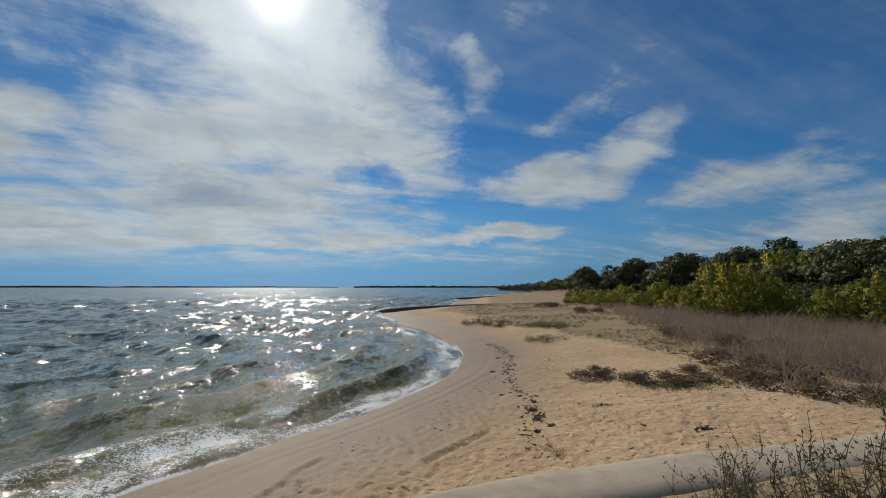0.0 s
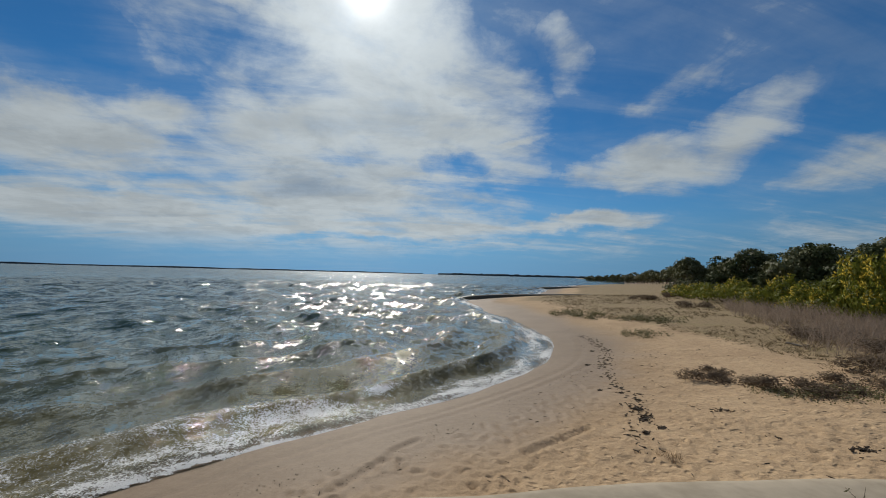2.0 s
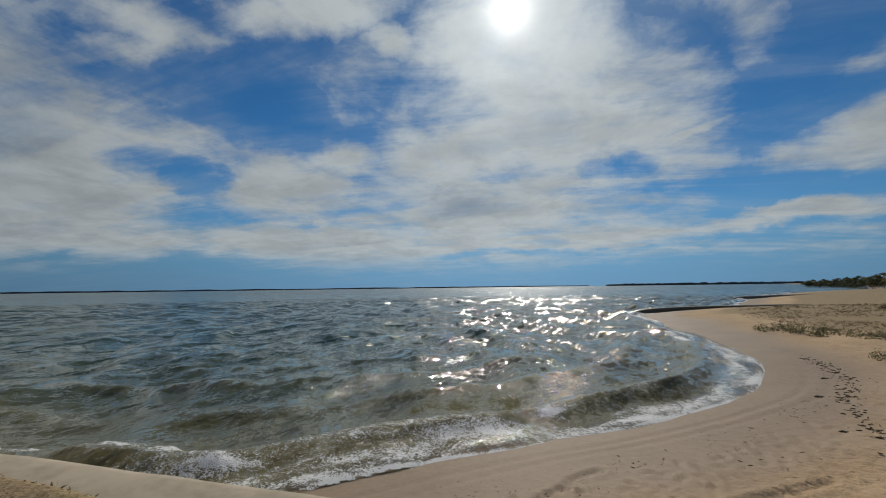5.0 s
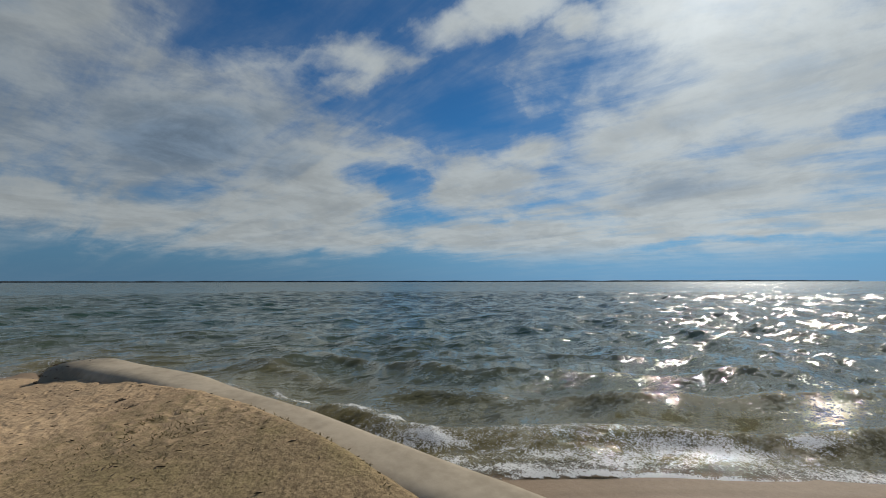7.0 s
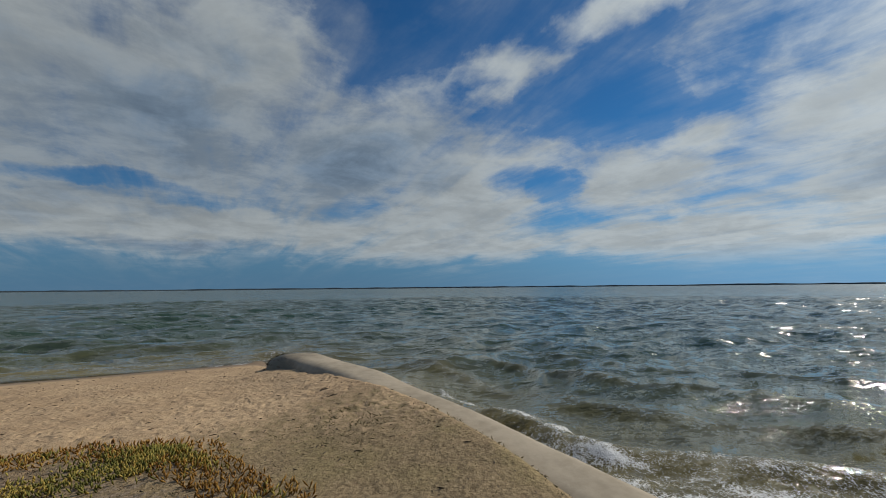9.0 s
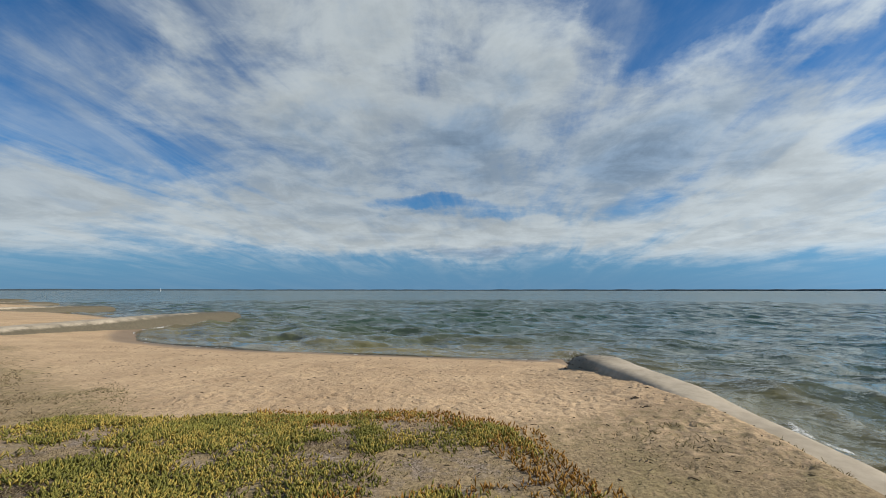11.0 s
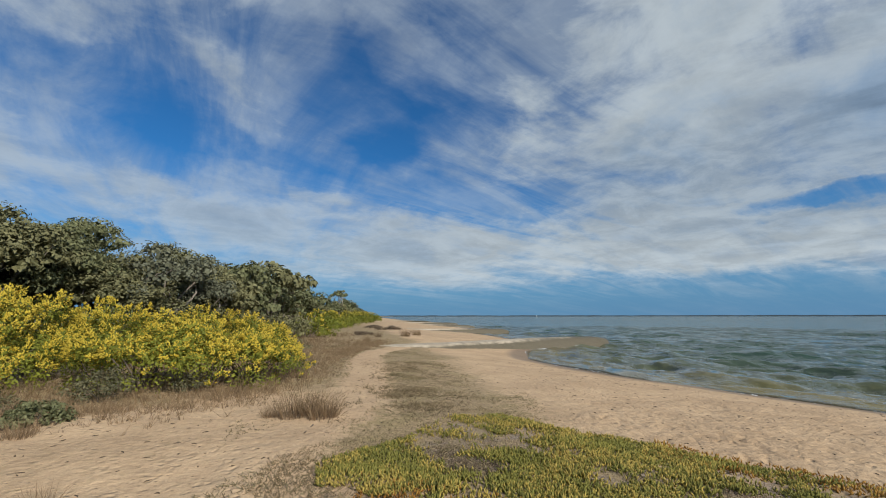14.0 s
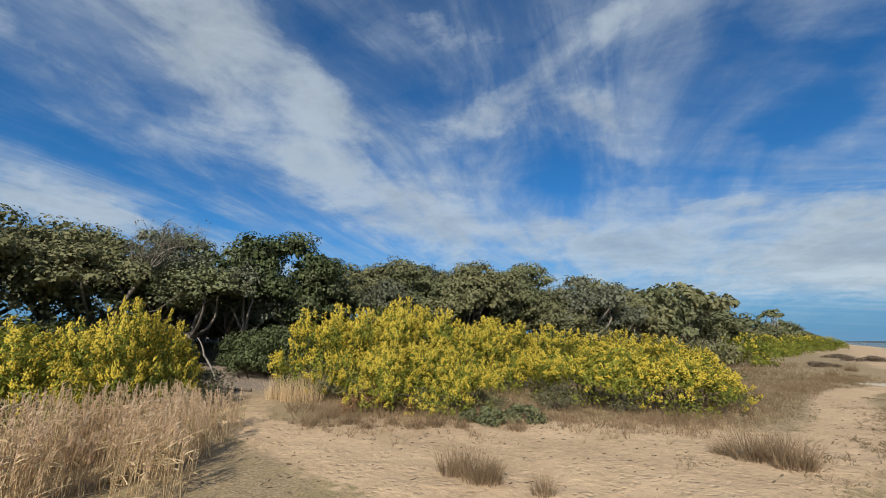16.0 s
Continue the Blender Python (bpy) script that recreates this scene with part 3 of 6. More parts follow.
def fan(radii, angles, closed):
    a, r = np.meshgrid(angles, radii)
    x, y = -np.sin(a) * r, np.cos(a) * r
    rows, cols = a.shape
    i = np.arange(rows * cols).reshape(rows, cols)
    j = np.roll(i, -1, axis=1) if closed else i[:, 1:]
    k = i if closed else i[:, :-1]
    faces = np.stack([k[:-1], k[1:], j[1:], j[:-1]], -1).reshape(-1, 4)
    return x.ravel(), y.ravel(), faces


PIG_LINE = spline([(-4.4, -0.5), (-5.6, -1.6), (-6.2, -2.8), (-5.6, -4.2), (-5.0, -5.3), (-4.3, -6.3), (-3.6, -7.6), (-2.4, -7.6), (-1.4, -6.7), (-0.4, -5.8), (-0.9, -4.4), (-2.2, -3.3), (-3.4, -2.2), (-4.4, -0.5)])
TRACK = spline([(3.0, -3.2), (1.3, -5.4), (0.2, -7.0), (-1.1, -9.6), (-1.9, -14), (-2.3, -18), (-3.2, -23), (-6, -29)])
SIDE_TRACK = spline([(3.5, -4.6), (6.0, -5.0), (8.6, -5.3), (11.5, -7.2), (15, -8.4), (22, -12)])


def cover_depth(x, y):
    """How far a place lies inland of the seaward edge of the ground cover."""
    return x - np.interp(y, [-30, -19, -13.4, -9, -6.5, -5.5, -3, -1.6, -0.9, 0, 1.5], [-8, -6.4, -5.7, -5.2, -4.1, -4.8, -5.8, -6.2, -6.7, -7.1, -6.4])


def build_ground():
    x, y, faces = fan(rings((0.05, 0.9, 1.3), (0.9, 3, 1.04), (3, 14, 1.0105), (14, 40, 1.025), (40, 4990, 1.08)), np.linspace(0, 2 * np.pi, 900, endpoint=False), True)
    z, shore, lee, behind, sea = ground_height(x, y)
    mound = step(-1.6, 2.0, cover_depth(x, y) + 1.5 * rough_noise(x, y, 0.4, 21, 5)) * lee
    # footprints, trodden in dry sand, few where plants bind it
    rng = np.random.default_rng(5)
    for _ in range(9000):
        a, r = rng.uniform(-0.95, 4.2), 3.0 + 11 * rng.random() ** 0.75
        fx, fy = -math.sin(a) * r, math.cos(a) * r
        turn, long, wide = rng.uniform(0, 6.28), rng.uniform(0.06, 0.10), rng.uniform(0.04, 0.06)
        PRINTS.append((fx, fy, turn, long, wide, rng.uniform(0.014, 0.032) * (1.0 if a < 2.5 else 0.4)))
    # drag lines and the low lip of an old tide mark
    for line, deep in ((spline([(-2.35, 4.7), (-2.2, 5.2), (-2.05, 5.7), (-2.0, 6.1), (-1.8, 6.5)]), 0.035), (spline([(-0.2, 6.1), (0.1, 6.5), (0.4, 6.8), (0.75, 7.3)]), 0.05), (NORTH_SHORE[36:96] + [0.9, 0.45], 0.014), (NORTH_SHORE[36:96] + [1.5, 0.8], 0.01)):
        away_from = away(x, y, line)
        z += deep * (np.exp(-(((away_from - 0.13) / 0.07) ** 2)) * 0.5 - np.exp(-((away_from / 0.07) ** 2)))
    order = np.argsort(x)
    xs = x[order]
    for fx, fy, turn, long, wide, deep in PRINTS:
        lo, hi = np.searchsorted(xs, (fx - 0.4, fx + 0.4))
        who = order[lo:hi]
        who = who[np.abs(y[who] - fy) < 0.4]
        if len(who) == 0 or shore[who].mean() < 1.6 or behind[who].mean() > 0.5:
            continue
        u = ((x[who] - fx) * math.cos(turn) + (y[who] - fy) * math.sin(turn)) / long
        v = (-(x[who] - fx) * math.sin(turn) + (y[who] - fy) * math.cos(turn)) / wide
        d = u * u + v * v
        z[who] += deep * (1 - 0.8 * mound[who]) * (-np.exp(-d) + 0.45 * np.exp(-((np.sqrt(d) - 1.7) ** 2) * 3))
    me = mesh_of("ground", np.stack([x, y, z], 1), faces, SAND, smooth=True)
    attribute(me, "wet", step(1.0, 0.0, shore / (1.8 + 3.2 * (1 - lee)) + 0.12 * rough_noise(x, y, 0.35, 27)))
    pig = away(x, y, PIG_LINE) * np.where(inside(x, y, PIG_LINE), 1, -1)
    track = np.minimum(away(x, y, TRACK), away(x, y, SIDE_TRACK))
    flat_from = np.interp(y, [8, 12, 20, 40], [8.6, 6.6, 5.0, 4.6])
    flat = step(-0.6, 1.8, shore - flat_from + 1.1 * rough_noise(x, y, 0.25, 22)) * (1 - lee)
    bare = step(1.0, 0.35, track + 0.25 * rough_noise(x, y, 0.8, 4))
    open_sand = step(3.0, 1.2, away(x, y, spline([(0.5, -4), (2.5, -6.8), (0.6, -9), (5, -6.4)])))
    litter = np.clip(np.maximum(np.interp(np.hypot(x, y), [7, 12], [1.0, 0.85]) * mound, 0.95 * flat) * (1 - 0.9 * bare) * (1 - 0.75 * open_sand) + 0.5 * step(-1.5, 1.0, behind) + 0.55 * step(-18, -24, y) * step(-13, -8, behind + 2.5 * rough_noise(x, y, 0.15, 36)) * lee * (1 - bare), 0, 1)
    attribute(me, "litter", litter)
    attribute(me, "green", np.clip(0.55 * step(-0.8, 0.6, pig) + 0.5 * flat * step(0.1, 0.7, rough_noise(x, y, 0.3, 31)) + step(1.0, 5.0, behind), 0, 1))
    tagged(new("ground", me), "pale trodden beach sand with footprints, wet along the water and littered with dry plants inland", "sand", kind="structure")


PRINTS = []
build_ground()

# ---- the sea ----


BURST = spline([(-11.9, 2.0), (-10.4, 2.55), (-9.2, 3.0), (-8.1, 3.55), (-6.9, 3.7), (-5.8, 3.9)])
SLAP = spline([(-14.6, -24.5), (-14.6, -28.5), (-16.0, -31.6), (-19.5, -33.4), (-24.5, -35.0)])


def build_sea():
    x, y, faces = fan(rings((4.2, 15, 1.0095), (15, 120, 1.0075), (120, 400, 1.025), (400, 4980, 1.1)), np.radians(np.linspace(-12, 178, 820)), False)
    z0, shore, lee, behind, sea = ground_height(x, y, False)
    off = -np.where(sea, shore, np.minimum(away(x, y, NORTH_SHORE), away(x, y, WEST_SHORE)))
    r = np.hypot(x, y)
    # the north bay takes the swell, the west beach lies in the lee
    windy = 1 - 0.65 * step(-2.5, -7.0, y + 0.12 * x + 1.5)
    swell = 0
    rng = np.random.default_rng(11)
    cell = r * np.interp(r, [15, 16, 120, 130], [0.0095, 0.0075, 0.0075, 0.025])
    for k in range(40):
        long = 0.34 * 1.083**k
        turn = 0.42 + rng.normal(0, 0.62)
        fade = np.clip((long / np.maximum(cell, 0.03) - 1.8) / 2.5, 0, 1)
        phase = 2 * np.pi / long * (x * math.cos(turn) + y * math.sin(turn)) + rng.uniform(0, 6.28) + 1.6 * rough_noise(x, y, 0.30 / long, 40 + k, 1)
        swell = swell + fade * 0.0155 * long * (1 - 2 * np.abs(np.sin(phase / 2)) ** 1.3)
    patch = 0.6 + 0.5 * rough_noise(x, y, 0.05, 71, 3)
    deep = step(0.3, 5.0, off)
    z = swell * patch * (0.22 + 0.78 * deep) * (0.9 + 0.1 * windy)
    # rollers that run up the shore
    bend = 1.6 * rough_noise(x, y, 0.12, 61, 2)
    crest = 0.5 + 0.5 * np.cos(2 * np.pi * (off - 1.55 + 0.35 * bend) / 2.75)
    crest = crest**3 * step(-0.55, 0.35, rough_noise(x * 0.8, y, 0.16, 64, 2) + 0.75 * (off < 3.2))
    tall = np.interp(off, [0, 0.9, 1.6, 4.5, 9, 16, 22], [0, 0.07, 0.23, 0.20, 0.11, 0.03, 0.0]) * windy
    z = z + tall * crest
    z = z + np.interp(off, [-3, -0.05, 0.15], [-0.6, -0.03, 0.015])
    far = r > 400
    z = np.where(far, 0, z)
    lap = 0.55 * rough_noise(x, y, 0.5, 81, 3)
    along = 0.5 * (x + y)
    streak = rough_noise(off * 2.6 + 1.1 * rough_noise(x, y, 0.7, 83, 2), along, 0.9, 85, 4)
    wash = step(-0.05, 0.1, off) * step(2.9, 0.2, off + lap) * (0.68 + 0.95 * streak)
    spill = step(0.62, 0.95, crest) * step(4.2, 1.6, off) * step(0.05, 0.5, rough_noise(x, y, 0.4, 90, 3))
    edge = step(-0.02, 0.03, off) * step(0.13, 0.03, off + 0.12 * rough_noise(x, y, 1.5, 91, 3))
    flecks = 0.5 * step(0.55, 0.8, rough_noise(off * 1.5, along, 0.8, 95, 4)) * step(9, 3, off)
    # a wave bursts along the seaward side of the near groyne, small ones along the next
    burst = np.exp(-((away(x, y, BURST) / 0.38) ** 2)) * (0.46 + 1.1 * rough_noise(x, y, 2.2, 97, 4))
    slap = np.exp(-((away(x, y, SLAP) / 0.5) ** 2)) * (0.35 + 1.3 * rough_noise(x, y, 0.9, 98, 3))
    z = z + 0.08 * np.clip(burst, 0, 1.2) + 0.05 * np.clip(burst, 0, 1) * rough_noise(x, y, 5.0, 99, 2)
    foam = np.clip((0.72 * wash + 0.65 * spill + 0.55 * flecks) * windy + 0.6 * edge + 0.52 * np.clip(burst, 0, 1) + 0.7 * np.clip(slap, 0, 1), 0, 1)
    keep = (off > -2.0)[faces].any(axis=1)
    faces = faces[keep]
    used, back = np.unique(faces, return_inverse=True)
    me = mesh_of("sea", np.stack([x, y, z], 1)[used], back.reshape(-1, 4), WATER, smooth=True)
    attribute(me, "foam", foam[used])
    shoal = np.interp(off, [0, 2.5, 6, 15], [1.0, 0.75, 0.32, 0.0]) + 0.5 * crest * tall / 0.2
    attribute(me, "shoal", np.clip(shoal, 0, 1)[used])
    attribute(me, "chop", np.interp(r, [5, 15, 40, 100, 300, 1000], [0.03, 0.045, 0.10, 0.17, 0.21, 0.22])[used])
    attribute(me, "out_at", r[used])
    attribute(me, "film", np.clip(1 - off / 0.55, 0, 0.9)[used])
    tagged(new("water", me), "choppy blue-green sea with small rollers and lacy foam along the sand", "sea", kind="structure")


build_sea()

# ---- groynes: long fabric tubes filled with sand ----


def build_groyne(line, half, tops, weeds, label, seed=1, tide=(-0.2, 0.35, 0.35)):
    p = np.array(line)
    run = np.r_[0, np.cumsum(np.hypot(*np.diff(p, axis=0).T))]
    n = max(24, int(run[-1] / 0.16))
    s = np.linspace(0, run[-1], n)
    cx, cy = np.interp(s, run, p[:, 0]), np.interp(s, run, p[:, 1])
    tx, ty = np.gradient(cx), np.gradient(cy)
    size = np.hypot(tx, ty)
    nx, ny = -ty / size, tx / size
    share = s / run[-1]
    wide = np.interp(share, np.linspace(0, 1, len(half)), half)
    top = np.interp(share, np.linspace(0, 1, len(tops)), tops)
    weed_at = np.interp(share, np.linspace(0, 1, len(weeds)), weeds)
    nose = np.sqrt(np.clip(1 - (1 - np.clip(s / 2.6, 0, 1)) ** 2, 0.0, 1))
    sides = 28
    theta = np.linspace(0, np.pi, sides)
    bottom = -0.55
    verts, weed = [], []
    for k in range(n):
        flatness = np.sign(np.cos(theta)) * np.abs(np.cos(theta)) ** 0.78
        lift = 1 - np.abs(np.cos(theta)) ** 3.4
        wob = 1 + 0.02 * rough_noise(np.full(sides, s[k]), theta * 2, 0.8, seed, 3)
        across = wide[k] * flatness * wob * (0.35 + 0.65 * nose[k])
        high = bottom + (top[k] * (0.25 + 0.75 * nose[k]) + 0.02 * rough_noise(s[k : k + 1], s[k : k + 1] * 0, 0.5, seed + 3)[0] - bottom) * lift * wob
        verts.append(np.stack([cx[k] + nx[k] * across, cy[k] + ny[k] * across, high], 1))
        weed.append(weed_at[k] * (0.35 + np.interp(high, [0.45, 0.92], [0.75, 0])) + np.interp(high, tide[:2], [tide[2], 0]))
    verts, weed = np.vstack(verts), np.concatenate(weed)
    i = np.arange(n * sides).reshape(n, sides)
    faces = np.stack([i[:-1, :-1], i[:-1, 1:], i[1:, 1:], i[1:, :-1]], -1).reshape(-1, 4)
    cap = i[0]
    ends = np.array([[cap[a], cap[a + 1], cap[sides - 2 - a], cap[sides - 1 - a]] for a in range(sides // 2 - 1)])[:, ::-1]
    me = mesh_of("groyne", verts, np.vstack([faces, ends]), FABRIC, smooth=True)
    attribute(me, "weed", weed)
    return tagged(new("groyne", me), label, "groyne", "fabric groynes along the beach")


near_groyne = build_groyne(GROYNE, (0.95, 0.92, 0.82, 0.74, 0.70, 0.70, 0.74, 0.8), (0.88, 0.98, 0.97, 0.98, 1.03, 1.02, 1.02, 1.0), (1.9, 0.95, 0.2, 0, 0, 0, 0, 0),
             "sand-coloured fabric tube groyne with a dark weedy tip", seed=1)
next_groyne = build_groyne(spline([(-29.0, -37.6), (-25, -36.4), (-18.8, -34.6), (-12.5, -32.0), (-8, -30.6), (-2, -29.0)]), (1.1, 1.45, 1.6, 1.7, 1.7), (0.68, 0.78, 0.78, 0.77, 0.76), (1.7, 0.95, 0.65, 0.6, 0.5),
             "long low sandy groyne with a weedy brown end among the waves", seed=2, tide=(0.30, 0.56, 1.5))
for k, row in enumerate(([(-32, -67), (-27, -65.5), (-20, -63.8), (-12, -63)], [(-36.8, -95.5), (-30, -95.5), (-20, -97)], [(-46, -135), (-38, -137), (-27, -139)], [(-51, -188), (-41, -197), (-30, -203)])):
    build_groyne(spline(row), (0.9, 1.2, 1.3), (0.60, 0.80, 0.90), (1.3, 0.7, 0.3), "far low brown groyne on the beach", seed=3 + k, tide=(0.35, 0.66, 1.4))
build_groyne(spline([(-7.2, 45.0), (-2.5, 49.5), (4, 52), (10, 53)]), (0.8, 0.9, 1.0), (0.35, 0.55, 0.75), (1.2, 1.0, 0.6), "dark weedy groyne end at the tip of the sand spit", seed=8, tide=(0.2, 0.72, 1.1))
build_groyne(spline([(2, 92), (10, 99), (22, 104)]), (0.8, 1.0, 1.1), (0.4, 0.6, 0.8), (1.2, 1.0, 0.7), "dark weedy groyne on the next spit", seed=9, tide=(0.2, 0.72, 1.1))

# ---- plants ----


def ground_at(x, y):
    return float(ground_height(np.array([x]), np.array([y]))[0][0])


def tubes(paths, sides=5):
    """Verts and quads of tapered limbs; a path is rows of x, y, z, radius."""
    verts, faces, base = [], [], 0
    for path in paths:
        p = np.array(path, float)
        t = np.gradient(p[:, :3], axis=0)
        t /= np.linalg.norm(t, axis=1)[:, None] + 1e-9
        side = np.cross(t, [0.31, 0.53, 0.79])
        side /= np.linalg.norm(side, axis=1)[:, None] + 1e-9
        other = np.cross(t, side)
        a = np.linspace(0, 2 * np.pi, sides, endpoint=False)
        ring = p[:, None, :3] + p[:, 3, None, None] * (np.cos(a)[None, :, None] * side[:, None] + np.sin(a)[None, :, None] * other[:, None])
        verts.append(ring.reshape(-1, 3))
        i = base + np.arange(len(p) * sides).reshape(len(p), sides)
        j = np.roll(i, -1, axis=1)
        faces.append(np.stack([i[:-1], j[:-1], j[1:], i[1:]], -1).reshape(-1, 4))
        base += len(p) * sides
    return np.vstack(verts), np.vstack(faces)


def hang_weed(groyne, reach, count, seed):
    """Short strands of weed on the seaward tip of a groyne."""
    rng = np.random.default_rng(seed)
    co = np.empty(len(groyne.data.vertices) * 3, np.float32)
    groyne.data.vertices.foreach_get("co", co)
    co = co.reshape(-1, 3)
    tip = co[:28].mean(axis=0)
    near = co[(np.hypot(co[:, 0] - tip[0], co[:, 1] - tip[1]) < reach) & (co[:, 2] > 0.05)]
    share = np.exp(-np.hypot(near[:, 0] - tip[0], near[:, 1] - tip[1]) / (0.5 * reach)) * np.interp(near[:, 2], [0.2, 0.6, 0.95], [1, 0.9, 0.25])
    foot = near[rng.choice(len(near), count, p=share / share.sum())] + rng.normal(0, 0.05, (count, 3)) * [1, 1, 0.2]
    swing = rng.uniform(0, 6.283, count)
    end = foot + np.stack([np.cos(swing) * 0.06, np.sin(swing) * 0.06, rng.uniform(-0.03, 0.045, count)], 1)
    part("weed_mass", mesh_of("weed_mass", *ribbons(foot, end, 0.022, rng, 2, 0.3), SEAWEED), groyne, "dark weed clinging to the tip")


def leaves(centres, normals, length, width, rng, droop=0.0):
    """A bent diamond leaf (four verts, one quad) at each centre, lying across its normal."""
    n = len(centres)
    normals = normals / (np.linalg.norm(normals, axis=1)[:, None] + 1e-9)
    along = np.cross(normals, rng.normal(size=(n, 3)))
    along /= np.linalg.norm(along, axis=1)[:, None] + 1e-9
    across = np.cross(normals, along)
    long = length * rng.uniform(0.6, 1.3, (n, 1))
    wide = width * rng.uniform(0.7, 1.3, (n, 1))
    a, c = centres - along * long / 2, centres + along * long / 2 - np.array([0, 0, 1]) * droop * long
    b, d = centres + across * wide / 2 + normals * wide * 0.25, centres - across * wide / 2 + normals * wide * 0.25
    verts = np.stack([a, b, c, d], 1).reshape(-1, 3)
    return verts, np.arange(4 * n).reshape(n, 4)


def clumps(centres, sizes, each, rng, squash=0.8):
    """Leaf places and outward normals on loose balls."""
    k = len(centres)
    way = rng.normal(size=(k, each, 3))
    way /= np.linalg.norm(way, axis=2)[..., None]
    far = sizes[:, None, None] * rng.uniform(0.55, 1.05, (k, each, 1))
    spot = centres[:, None] + way * far * np.array([1, 1, squash])
    tilt = way * 0.9 + rng.normal(size=way.shape) * 0.34 + np.array([0, 0, 0.3])
    return spot.reshape(-1, 3), tilt.reshape(-1, 3)


def limb(start, end, thick, rng, bend=0.15, steps=5, tip=0.3):
    start, end = np.array(start, float), np.array(end, float)
    reach = np.linalg.norm(end - start)
    sway = rng.normal(size=3) * reach * bend
    rows = []
    for k in range(steps):
        t = k / (steps - 1)
        rows.append([*(start + (end - start) * t + sway * math.sin(math.pi * t)), thick * (1 - (1 - tip) * t)])
    return rows


def make_tree(name, seed, high, spread, leaf, label, clump_count=84, each=74, leaf_size=0.15, lean=0.0, crown_low=0.16, bark=BARK, sides=5, thick=0.13):
    """A gnarled coastal tree: forked trunk, crooked limbs, and a crown of leafy clumps with gaps."""
    rng = np.random.default_rng(seed)
    root = tagged(new(name), label, "tree")
    lobes = rng.integers(4, 7)
    lobe_at = []
    for k in range(lobes):
        a = 2 * np.pi * k / lobes + rng.uniform(-0.5, 0.5)
        d = spread * rng.uniform(0.25, 0.62)
        lobe_at.append([math.cos(a) * d + lean * high, math.sin(a) * d, high * rng.uniform(min(crown_low + 0.25, 0.72), 0.80)])
    lobe_at.append([lean * high, 0, high * 0.80])
    lobe_at = np.array(lobe_at)
    lobe_size = np.full(len(lobe_at), spread * 0.46) * rng.uniform(0.75, 1.15, len(lobe_at))
    per = max(3, clump_count // len(lobe_at))
    way = rng.normal(size=(len(lobe_at), per, 3))
    way /= np.linalg.norm(way, axis=2)[..., None]
    way[..., 2] = np.abs(way[..., 2]) * 1.1 - 0.35
    centres = (lobe_at[:, None] + way * lobe_size[:, None, None] * rng.uniform(0.6, 1.05, (len(lobe_at), per, 1))).reshape(-1, 3)
    centres[:, 2] = np.clip(centres[:, 2], high * crown_low * 0.8, high * 0.96)
    sizes = spread * rng.uniform(0.15, 0.28, len(centres))
    way = rng.normal(size=(len(centres), each, 3))
    way[..., 2] = np.abs(way[..., 2]) * 1.15 - 0.35
    way /= np.linalg.norm(way, axis=2)[..., None]
    spot = (centres[:, None] + way * sizes[:, None, None] * rng.uniform(0.78, 1.12, (len(centres), each, 1)) * [1, 1, 0.62]).reshape(-1, 3)
    tilt = (way * 0.95 + rng.normal(size=way.shape) * 0.26 + [0, 0, 0.25]).reshape(-1, 3)
    outer, outer_faces = leaves(spot, tilt, leaf_size, leaf_size * 0.62, rng)
    inner = np.repeat(centres, 7, axis=0) + rng.normal(0, 0.22, (len(centres) * 7, 3)) * np.repeat(sizes, 7)[:, None] * [1, 1, 0.6]
    core, core_faces = leaves(inner, rng.normal(size=inner.shape) + [0, 0, 0.3], spread * 0.12, spread * 0.10, rng)
    part("crown", mesh_of("crown", np.vstack([outer, core]), np.vstack([outer_faces, core_faces + len(outer)]), leaf), root)
    fork = np.array([lean * high * 0.35, 0, high * 0.30])
    paths = [limb((0, 0, -0.4), fork, thick, rng, 0.08, 6, 0.75)]
    for c in lobe_at:
        paths.append(limb(fork, c, thick * 0.6, rng, 0.12, 6, 0.25))
        for q in centres[rng.integers(0, len(centres), 3)]:
            if np.linalg.norm(q - c) < spread * 0.75:
                paths.append(limb(c - [0, 0, lobe_size[0] * 0.4], q, thick * 0.22, rng, 0.15, 4, 0.3))
    part("trunk", mesh_of("trunk", *tubes(paths, sides), bark, smooth=True), root)
    return root


